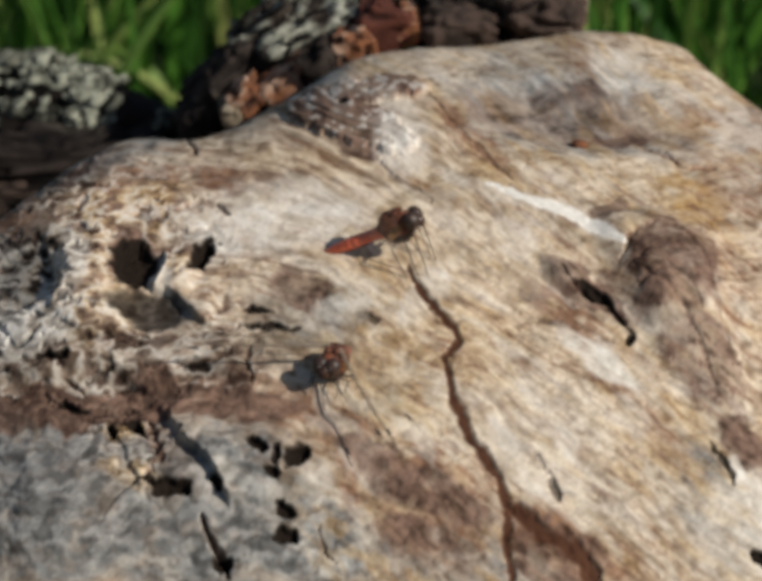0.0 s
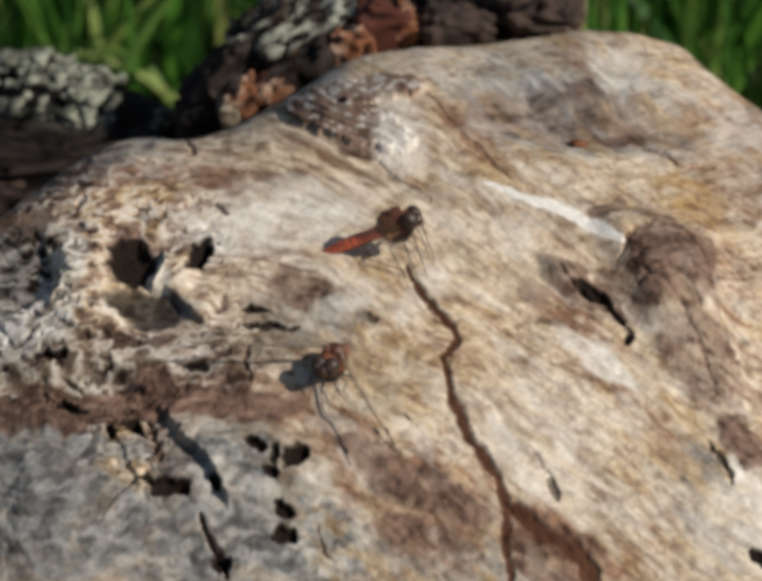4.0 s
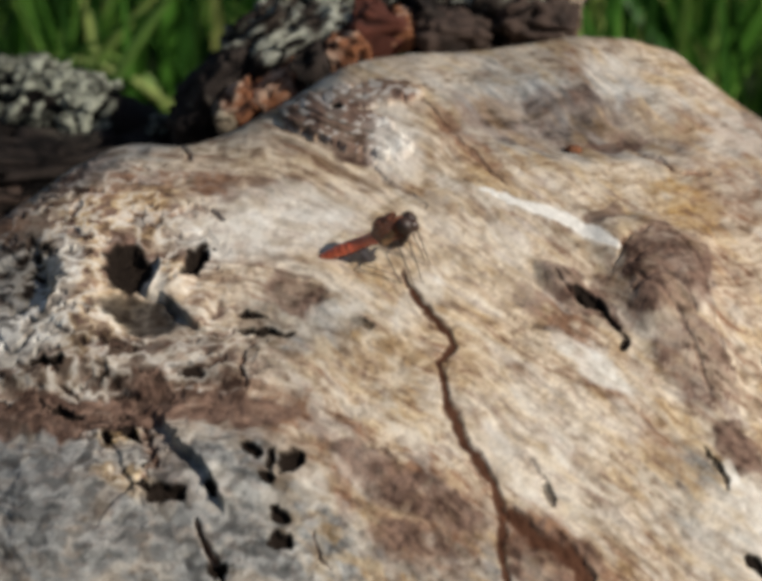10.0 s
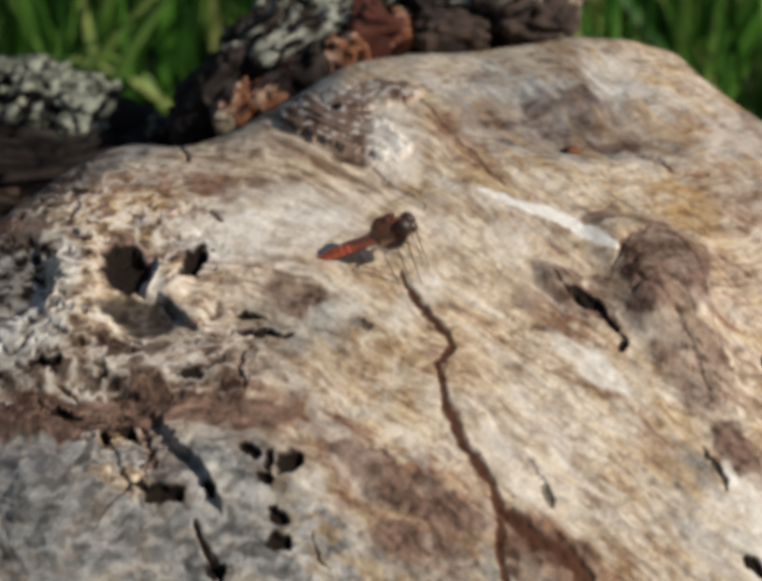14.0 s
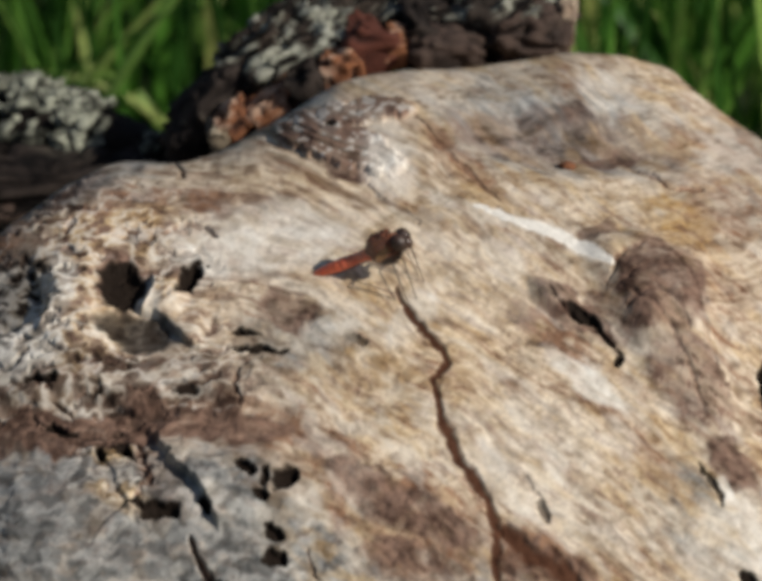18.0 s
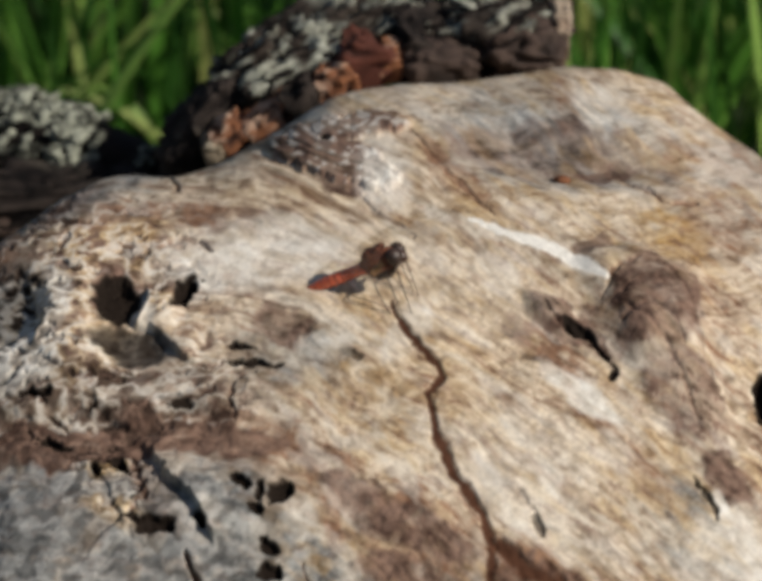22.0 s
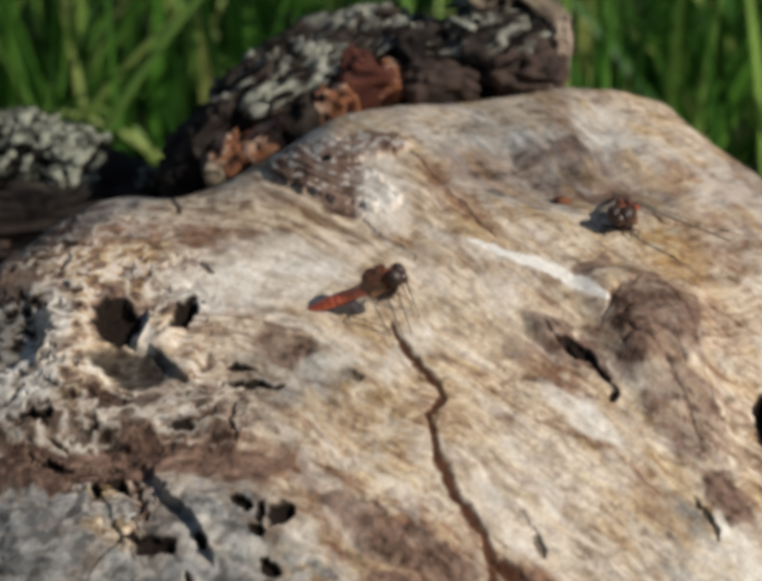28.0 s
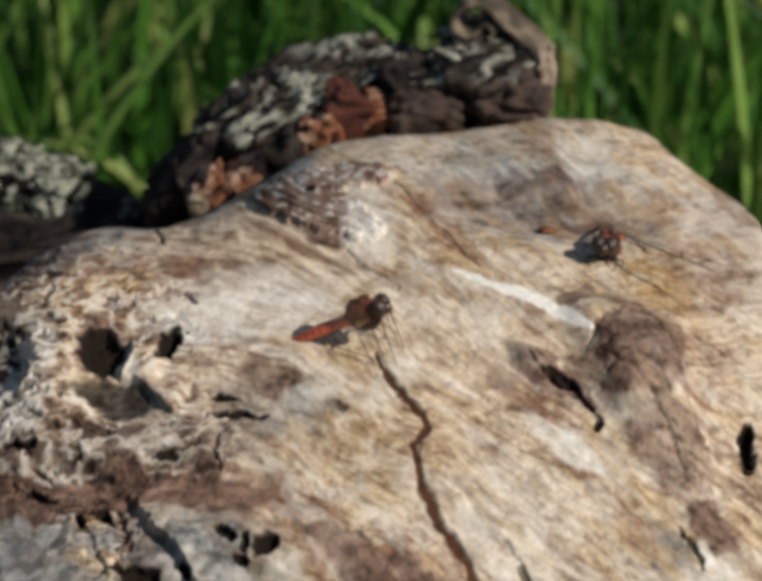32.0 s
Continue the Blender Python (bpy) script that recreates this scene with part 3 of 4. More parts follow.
    fibre += (0.5 + 0.5 * np.tanh(2.8 * fbm((wx + 0.6 * ww) / 4.4, (ww - 0.3 * wx) / 2.2, 4, 51)) - fibre) * 0.7 * greyed * smooth(-30, -36, w)
    d += 0.25 * greyed * smooth(-30, -36, w) * (1 - 2.4 * np.abs(fbm(wx / 6.5, ww / 5.0, 3, 57)))
    fibre += (0.5 + 0.5 * np.tanh(3 * fbm(wx / 3.2, ww / 1.9, 4, 53)) - fibre) * 0.7 * rough
    fibre = np.clip(fibre + 0.6 * streak, 0, 1)
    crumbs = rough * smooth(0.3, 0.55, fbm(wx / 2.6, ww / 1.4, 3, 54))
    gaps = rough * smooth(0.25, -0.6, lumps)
    specks = plate * smooth(0.25, 0.5, fbm(x / 2.2, w / 1.8, 2, 34))
    bleach = smooth(0.05, 0.6, fbm(along / 15, across / 6, 3, 61)) * smooth(-45, -15, x) * (1 - np.clip(umber, 0, 1))
    ashen = smooth(0.1, 0.6, fbm(along / 11, across / 5, 3, 62))
    masks = {
        "fibre": fibre,
        "grey": np.clip(grey + 0.3 * ashen, 0, 1),
        "rust": np.clip(stain_and_shade(RUST_STAINS) * (0.4 + 0.95 * patchy) + (0.42 * flecks + 0.4 * veins) * (1 - 0.9 * grey) + 0.9 * cracks, 0, 1),
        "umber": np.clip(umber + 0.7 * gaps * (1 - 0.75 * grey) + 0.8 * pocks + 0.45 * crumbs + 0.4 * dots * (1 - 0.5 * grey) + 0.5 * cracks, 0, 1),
        "pale": np.clip(streak + 0.3 * bleach + 0.5 * specks + stain_and_shade(PALE, 0.35) * (0.5 + 0.7 * patchy) + rough * 0.6 * smooth(0.2, 0.8, lumps) * (1 - np.clip(1.3 * umber, 0, 1)), 0, 1),
        "ochre": np.clip(np.maximum(stain_and_shade(OCHRE) * (0.4 + 0.8 * patchy), 0.42 * tawny), 0, 1),
        "pit_shade": np.clip(np.maximum(holes, 0.16 * cracks) + 0.85 * gaps * grey + 0.35 * pocks, 0, 1),
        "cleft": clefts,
    }
    d = d * front + (1 - front) * 1.5 * fbm(x / 12, Y / UNIT / 12, 4, 20)
    d *= UNIT
    px, py, pz = X + nx / length * d, Y + ny / length * d, np.maximum(Z + d / length, -0.02)
    rows, cols = X.shape
    me = bpy.data.meshes.new("wood")
    me.vertices.add(rows * cols)
    me.vertices.foreach_set("co", np.stack([px, py, pz], -1).astype(np.float32).ravel())
    i = np.arange(rows * cols).reshape(rows, cols)
    quads = np.stack([i[:-1, :-1], i[:-1, 1:], i[1:, 1:], i[1:, :-1]], -1).reshape(-1, 4)
    n = len(quads)
    me.loops.add(n * 4), me.polygons.add(n)
    me.loops.foreach_set("vertex_index", quads.ravel())
    me.polygons.foreach_set("loop_start", np.arange(0, n * 4, 4))
    me.polygons.foreach_set("use_smooth", np.ones(n, bool))
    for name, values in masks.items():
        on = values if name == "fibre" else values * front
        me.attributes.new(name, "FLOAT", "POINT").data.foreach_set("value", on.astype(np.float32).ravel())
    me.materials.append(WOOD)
    me.update(), me.validate()
    trunk = tagged(new("tree_trunk"), "fallen weathered tree trunk, bare tan wood with a long crack", "log")
    part("wood", me, trunk)
    return trunk


trunk = build_trunk()


# ---------------------------------------------------------------- bark on the back of the trunk
def slab(half, seed, rng):
    """An uneven flake with a broken rim, half sizes in metres."""
    n, verts = 26, []
    phase = rng.uniform(0, 6.28)
    rim = [1 + 0.16 * math.sin(2 * a + phase) + 0.13 * math.sin(5 * a + 2 * phase) + rng.uniform(-0.12, 0.12) for a in (2 * math.pi * k / n for k in range(n))]
    for share, z in ((0.02, -0.8), (0.6, -1.0), (0.97, -0.7), (1.0, 0.1), (0.9, 0.9), (0.5, 1.0), (0.02, 1.0)):
        for k in range(n):
            a = 2 * math.pi * k / n
            c, q = math.cos(a), math.sin(a)
            r = share * rim[k] / max(abs(c), abs(q)) ** 0.6
            verts.append((half[0] * r * c, half[1] * r * q, half[2] * z))
    p = np.array(verts)
    p[:, 2] += (noise3(p, 240, seed, 3) * 0.9 + noise3(p, 900, seed + 1, 2) * 0.3) * half[2] * 0.9
    return p, grid_faces(7, n, True)


def mass(size, seed, bits=(120, 220, 520), relief=0.36, box=0.55):
    """An uneven lump of bark with ragged layers along x; bits are the layers' waves per metre along x, y and z."""
    rows, cols = 46, 84
    a = np.linspace(-math.pi / 2, math.pi / 2, rows)[:, None] + np.zeros((1, cols))
    b = np.linspace(0, 2 * math.pi, cols, endpoint=False)[None, :] + np.zeros((rows, 1))

    def bulge(v):
        return np.sign(v) * np.abs(v) ** box

    unit = np.stack([bulge(np.cos(a)) * bulge(np.cos(b)), bulge(np.cos(a)) * bulge(np.sin(b)), bulge(np.sin(a))], -1).reshape(-1, 3)
    half = np.array(size) * SIZE
    p = unit * half
    q = (p + 0.0016 * np.stack([noise3(p, 130, seed + k, 2) for k in (5, 6, 7)], -1)) * np.array(bits)
    ridge = 1 - 1.5 * np.abs(noise3(q, 1.0, seed, 3))
    ridge = np.clip(0.5 + 0.5 * ridge, 0, 1)
    swell = noise3(p, 95, seed + 11, 2)
    fine = noise3(p, 700, seed + 12, 2)
    push = 0.22 * swell + relief * (ridge - 0.6) * 1.4 + 0.11 * fine
    p = p * (1 + push)[:, None] + unit / np.linalg.norm(unit, axis=1)[:, None] * (half.min() * 0.45 * (ridge - 0.6) * relief / 0.3)[:, None]
    return p, grid_faces(rows, cols, True), ridge, unit


def flakes(count, pick, seed, size=(0.0012, 0.0032), tilt=0.45):
    """Small lichen lobes; pick(rng) gives a place and the way up there."""
    rng = random.Random(seed)
    pieces = []
    for _ in range(count):
        p, up = pick(rng)
        up = (Vector(up).normalized() + tilt * Vector((rng.uniform(-1, 1), rng.uniform(-1, 1), rng.uniform(-0.3, 1)))).normalized()
        side = up.orthogonal().normalized()
        other = up.cross(side)
        r, turn = rng.uniform(*size), rng.uniform(0, 6.28)
        verts, n = [], 8
        for ring, (share, lift) in enumerate(((0.75, -0.3), (1.0, 0.05), (0.75, 0.24), (0.25, 0.2))):
            for k in range(n):
                a = turn + 2 * math.pi * k / n
                rr = r * share * (1 + 0.28 * math.sin(3 * a + turn * 5) + rng.uniform(-0.16, 0.16))
                verts.append(Vector(p) + side * rr * math.cos(a) + other * rr * math.sin(a) * 0.8 + up * r * (lift + rng.uniform(-0.1, 0.1)))
        pieces.append((verts, grid_faces(4, n, True) + [tuple(range(3 * n, 4 * n))]))
    return joined(pieces)


def bark_piece(name, at, half, turn, seed, material, label, cover=0.0, flake=0, layers=0, bits=(120, 220, 520), relief=0.36, box=0.55):
    """cover: how much of its upper ridges is overgrown or bleached; flake: number of loose lichen lobes."""
    verts, faces, ridge, unit = mass(half, seed, bits, relief, box)
    if layers:
        rng = random.Random(seed)
        pieces, count, extra, heights = [], 0, [], []
        while count < layers:
            k = rng.randrange(len(verts))
            if unit[k, 1] > 0.35 or unit[k, 2] < -0.35:
                continue
            v, f = slab((rng.uniform(0.0016, 0.005), rng.uniform(0.001, 0.0022), rng.uniform(0.00025, 0.0006)), seed + k, rng)
            m = pose(*(verts[k] * 1.02), rng.uniform(-25, 15), rng.uniform(-14, 14), rng.uniform(-25, 25))
            pieces.append(([m @ Vector(q) for q in v], f))
            extra += [unit[k] * (1, 1, 1.0)] * len(v)
            heights += [rng.choice((0.3, 0.55, 0.8, 1.0))] * len(v)
            count += 1
        v, f = joined(pieces)
        faces = faces + [tuple(len(verts) + i for i in q) for q in f]
        verts, unit, ridge = np.concatenate([verts, np.array(v)]), np.concatenate([unit, np.array(extra)]), np.concatenate([ridge, heights])
    me = mesh(name, verts, faces, material)
    patch = 1.2 * noise3(verts, 240, seed + 21, 4)
    grown = cover * np.clip((unit[:, 2] + 0.55) * 1.6, 0, 1) * np.clip((ridge - 0.62) * 5, 0, 1) * np.clip((patch + 1.7 * cover - 0.95) * 3.5, 0, 1)
    for key, values in (("ridge", ridge), ("lichen", np.clip(grown * 1.6, 0, 1))):
        me.attributes.new(key, "FLOAT", "POINT").data.foreach_set("value", values.astype(np.float32))
    ob = part(name, me, trunk, label, m=pose(*at, *turn))
    if flake:
        def pick(rng):
            while True:
                k = rng.randrange(len(verts))
                if unit[k, 2] > 0.3 and ridge[k] > 0.6 and unit[k, 1] < 0.3:
                    return verts[k], (unit[k, 0] * 0.4, unit[k, 1] * 0.6 - 0.2, 1.0)
        v, f = flakes(flake, pick, seed, (0.0007, 0.0019))
        part("lichen", mesh("lichen", v, f, LICHEN), ob, "grey-green crusty lichen", "stuff")
    return ob


BLACK_EDGE, GREYED, BROKEN, DEEP = "black bark edge", "dark ridged bark with grey lichen", "broken orange inner bark", "dark russet inner bark"
CRUMBLY = (240, 300, 420)
bark_piece("bark_plate", (-0.0406, 0.1478, 0.1805), (0.0105, 0.012, 0.0115), (0, 50, 10), 1, BLACK_BARK, BLACK_EDGE, 0.12, bits=(60, 90, 90), relief=0.16)
bark_piece("bark_plate", (-0.0347, 0.1535, 0.1877), (0.013, 0.013, 0.010), (0, -48, 0), 2, BLACK_BARK, BLACK_EDGE, 0.16, bits=(60, 100, 120), relief=0.2)
bark_piece("bark_plate", (-0.0273, 0.1606, 0.1916), (0.013, 0.013, 0.011), (0, -35, 0), 22, BARK, GREYED, 0.55, 5, 34)
bark_piece("inner_bark", (-0.0234, 0.1407, 0.1916), (0.0105, 0.006, 0.0055), (0, -36, 12), 3, ORANGE, BROKEN, 0.5, bits=CRUMBLY, relief=0.3)
bark_piece("inner_bark", (-0.0328, 0.1385, 0.1892), (0.0055, 0.005, 0.004), (0, -38, 0), 4, ORANGE, BROKEN, 0.75, bits=CRUMBLY, relief=0.3)
bark_piece("inner_bark", (-0.0366, 0.1364, 0.1844), (0.0028, 0.004, 0.005), (0, -10, 0), 23, PALE_BARK, "splintered pale bark", 0.5, bits=CRUMBLY, relief=0.4)
bark_piece("bark_plate", (-0.0161, 0.1557, 0.1971), (0.0165, 0.013, 0.0085), (0, -24, 8), 5, BARK, GREYED, 0.7, 8, 34)
bark_piece("bark_plate", (-0.0093, 0.1714, 0.1962), (0.023, 0.016, 0.0105), (0, -22, 0), 6, BARK, GREYED, 0.5, 5, 34)
bark_piece("bark_plate", (-0.0002, 0.1785, 0.2012), (0.0095, 0.01, 0.006), (0, -8, 0), 24, BARK, GREYED, 0.75, 4, 34)
bark_piece("inner_bark", (-0.0068, 0.1421, 0.2007), (0.0054, 0.005, 0.0046), (0, -15, 0), 7, ORANGE, BROKEN, 0.55, bits=CRUMBLY, relief=0.4)
bark_piece("bark_plate", (-0.0148, 0.1399, 0.1967), (0.0052, 0.006, 0.0065), (0, -25, 0), 19, BLACK_BARK, BLACK_EDGE, 0.1, bits=(180, 200, 260), relief=0.36, box=0.42)
bark_piece("inner_bark", (0.0005, 0.1471, 0.2025), (0.0084, 0.007, 0.0092), (0, 14, 0), 8, RUSSET, DEEP, 0.2, bits=(120, 160, 240), relief=0.28, box=0.35)
bark_piece("inner_bark", (0.0060, 0.1478, 0.2037), (0.0036, 0.006, 0.0055), (0, 8, 0), 9, ORANGE, BROKEN, 0.4, bits=CRUMBLY, relief=0.35)
bark_piece("bark_plate", (0.0064, 0.1714, 0.1998), (0.0135, 0.013, 0.0075), (0, 0, 0), 10, BARK, GREYED, 0.75, 7, 34)
bark_piece("bark_plate", (0.0143, 0.1528, 0.2017), (0.0085, 0.012, 0.0105), (0, 8, 0), 11, BLACK_BARK, BLACK_EDGE, bits=(160, 180, 260), relief=0.36, box=0.42)
bark_piece("bark_plate", (0.0191, 0.1464, 0.2028), (0.0105, 0.009, 0.0058), (0, 5, 0), 25, UMBER_BARK, "dark brown ridged bark", 0.05, bits=(90, 180, 300), relief=0.36)
bark_piece("bark_plate", (0.0213, 0.1642, 0.2008), (0.012, 0.013, 0.0088), (0, 4, 15), 12, BARK, GREYED, 0.55, 2, 34)
bark_piece("bark_plate", (0.0318, 0.1557, 0.2028), (0.0125, 0.012, 0.0105), (0, -18, 0), 13, BARK, "dark ridged bark", 0.45, 0, 16, bits=(60, 120, 220), relief=0.3)
bark_piece("bark_plate", (0.0388, 0.1485, 0.2036), (0.0105, 0.010, 0.0085), (0, 8, 0), 26, UMBER_BARK, "dark brown ridged bark", 0.3, bits=(90, 180, 300), relief=0.4)
bark_piece("bark_plate", (0.0358, 0.1685, 0.2053), (0.0165, 0.014, 0.0078), (0, 8, 0), 14, BARK, GREYED, 0.8, 2, 34, bits=(45, 120, 340))
bark_piece("inner_bark", (-0.0923, 0.1535, 0.1528), (0.024, 0.008, 0.008), (0, 0, 0), 17, UMBER_BARK, "dark brown bark edge", 0.1, bits=CRUMBLY)
# an added black plate stands for the shadow under the branch
bark_piece("bark_plate", (-0.0806, 0.1576, 0.1587), (0.05, 0.012, 0.009), (0, -4, 0), 18, BLACK_BARK, BLACK_EDGE, 0.08)
bark_piece("inner_bark", (0.0474, 0.1614, 0.2030), (0.0038, 0.012, 0.0118), (0, 4, 0), 15, BROWN, "weathered brown bark edge", 0.5, bits=(200, 150, 60), relief=0.3)


def build_crumb():
    rng = random.Random(5)
    v, f = slab((0.0018, 0.0011, 0.0005), 3, rng)
    me = mesh("bark_crumb", v, f, ORANGE)
    me.attributes.new("ridge", "FLOAT", "POINT").data.foreach_set("value", [0.75] * len(v))
    crumb = new("bark_crumb", me)
    crumb.matrix_basis = pose(*(0.0428, 0.0509, 0.2212), 0, 0, 20)
    tagged(crumb, "small orange crumb of bark lying on the wood", "bark crumb")


build_crumb()


def bark_curl():
    """A strip of bark rolled up at one end, seen from its edge."""
    way = [(134, -66), (108, -38), (82, -12), (50, 14), (18, 42), (-12, 47), (-38, 34), (-48, 8), (-42, -16), (-24, -28), (-4, -20), (4, -4), (18, 4), (34, 0), (40, -14), (28, -24)]
    n = 90
    at = np.linspace(0, len(way) - 1, n)
    x, z = (np.convolve(np.pad(np.interp(at, range(len(way)), [w[k] for w in way]), 3, "edge"), np.ones(7) / 7, "valid") * 0.000121 for k in (0, 1))
    dx, dz = np.gradient(x), np.gradient(z)
    size = np.hypot(dx, dz)
    nx, nz = -dz / size, dx / size
    cols, layers = 14, []
    for side in (1, -1):
        for j in range(cols):
            s = j / (cols - 1)
            p = np.stack([x + s * 0.0015, s * 0.006 + 0 * x, z + 0.002 * s], -1)
            lump = noise3(p, 330, 3 + side, 3)
            half = 0.0007 * (1 - 0.3 * np.linspace(0, 1, n)) * (1 + 0.55 * lump)
            p[:, 0] += side * nx * half + 0.0004 * noise3(p, 160, 9, 2)
            p[:, 2] += side * nz * half
            p[:, 1] += 0.0009 * noise3(p, 300, 6, 2) * (1 - s)
            layers.append(p)
    verts = np.concatenate(layers)
    grid = grid_faces(cols, n)
    m = cols * n
    faces = grid + [tuple(m + k for k in reversed(f)) for f in grid]
    rim = list(range(n)) + [j * n + n - 1 for j in range(1, cols)] + [(cols - 1) * n + k for k in reversed(range(n - 1))] + [j * n for j in reversed(range(cols - 1))]
    faces += [(b, a, m + a, m + b) for a, b in zip(rim, rim[1:])]
    me = mesh("bark_curl", verts, faces, PALE_BARK)
    me.attributes.new("ridge", "FLOAT", "POINT").data.foreach_set("value", np.clip(0.55 + 0.6 * noise3(verts, 260, 2, 3), 0, 1).astype(np.float32))
    part("bark_curl", me, trunk, "curled strip of pale bark", m=pose(*(0.0312, 0.1671, 0.2168), 0, 0, -8))


bark_curl()
bark_piece("bark_plate", (0.0366, 0.1756, 0.2079), (0.0125, 0.011, 0.0068), (0, 16, 0), 16, BLACK_BARK, BLACK_EDGE, 0.25)
# an added black lump stands for the shade in the gap behind the curl
bark_piece("bark_plate", (0.0311, 0.1714, 0.2086), (0.005, 0.008, 0.0065), (0, -20, 0), 27, BLACK_BARK, BLACK_EDGE, 0.05, bits=(80, 80, 80), relief=0.2)


# ---------------------------------------------------------------- fallen branch with lichen
def build_branch():
    branch = tagged(new("fallen_branch"), "dark fallen branch crusted with pale grey lichen, behind the trunk", "branch")
    way = [(-0.1489, 0.2142, 0.1244), (-0.1110, 0.1999, 0.1449), (-0.0863, 0.1856, 0.1576), (-0.0706, 0.1785, 0.1612), (-0.0575, 0.1678, 0.1656), (-0.0478, 0.1585, 0.1690)]
    radii = [0.0185, 0.0178, 0.0150, 0.0098, 0.0058, 0.0036]
    pts, rr = [], []
    for i in range(len(way) - 1):
        for k in range(8):
            t = k / 8
            pts.append(Vector(way[i]).lerp(Vector(way[i + 1]), t))
            rr.append(radii[i] * (1 - t) + radii[i + 1] * t)
    verts, faces = tube(pts, rr, 26)
    p = np.array([tuple(v) for v in verts])
    centre = np.repeat(np.array([tuple(q) for q in pts]), 26, 0)
    p = centre + (p - centre) * (1 + 0.22 * noise3(p, 126, 4, 4))[:, None]
    me = mesh("branch", p, faces, BARK)
    me.attributes.new("ridge", "FLOAT", "POINT").data.foreach_set("value", np.clip(0.3 + 0.5 * noise3(p, 200, 5, 3), 0, 1).astype(np.float32))
    part("wood", me, branch)

    def crust(lo, hi, count, seed, size):
        def pick(rng):
            i = rng.randrange(int(lo * len(pts)), int(hi * len(pts)))
            a = rng.uniform(-1.25, 0.9)
            up = Vector((0.1 * rng.uniform(-1, 1), math.sin(a), math.cos(a)))
            q = pts[i] + up * rr[i] * rng.uniform(1.0, 1.25) + Vector((rng.uniform(-0.003, 0.003), 0, 0))
            return q, up
        v, f = flakes(count, pick, seed, size)
        part("lichen", mesh("lichen", v, f, LICHEN), branch, "pale grey-green leafy lichen", "stuff")

    crust(0.1, 0.66, 600, 31, (0.0007, 0.0021))
    def tuft(rng):
        return Vector((-0.0544, 0.158, 0.1722)) + Vector([rng.uniform(-1, 1) * k for k in (0.0026, 0.002, 0.0022)]), (0, -0.4, 1)
    v, f = flakes(22, tuft, 32, (0.0008, 0.0016))
    part("lichen", mesh("lichen", v, f, LICHEN), branch, "pale tuft of lichen at the branch's tip", "stuff")


build_branch()


# ---------------------------------------------------------------- grass
def blade(base, height, lean, width, droop, segments=8):
    """A folded, tapering blade of grass; lean is its tip's way over the ground."""
    base, lean = Vector(base), Vector((lean[0], lean[1], 0))
    side = Vector((-lean.y, lean.x, 0)).normalized() if lean.length > 1e-6 else Vector((1, 0, 0))
    turn = Matrix.Rotation(random.uniform(-1.3, 1.3), 3, "Z")
    side = turn @ side
    fold = Vector((-side.y, side.x, 0))
    verts = []
    for i in range(segments + 1):
        t = i / segments
        p = base + lean * t ** 1.8 + Vector((0, 0, height * (t - droop * t ** 3)))
        half = width * 0.5 * (1 - t ** 2.2) * (0.65 + 0.35 * min(1, t * 4)) + 0.0001
        verts += [p - side * half, p + fold * half * 0.35, p + side * half]
    return verts, grid_faces(segments + 1, 3)


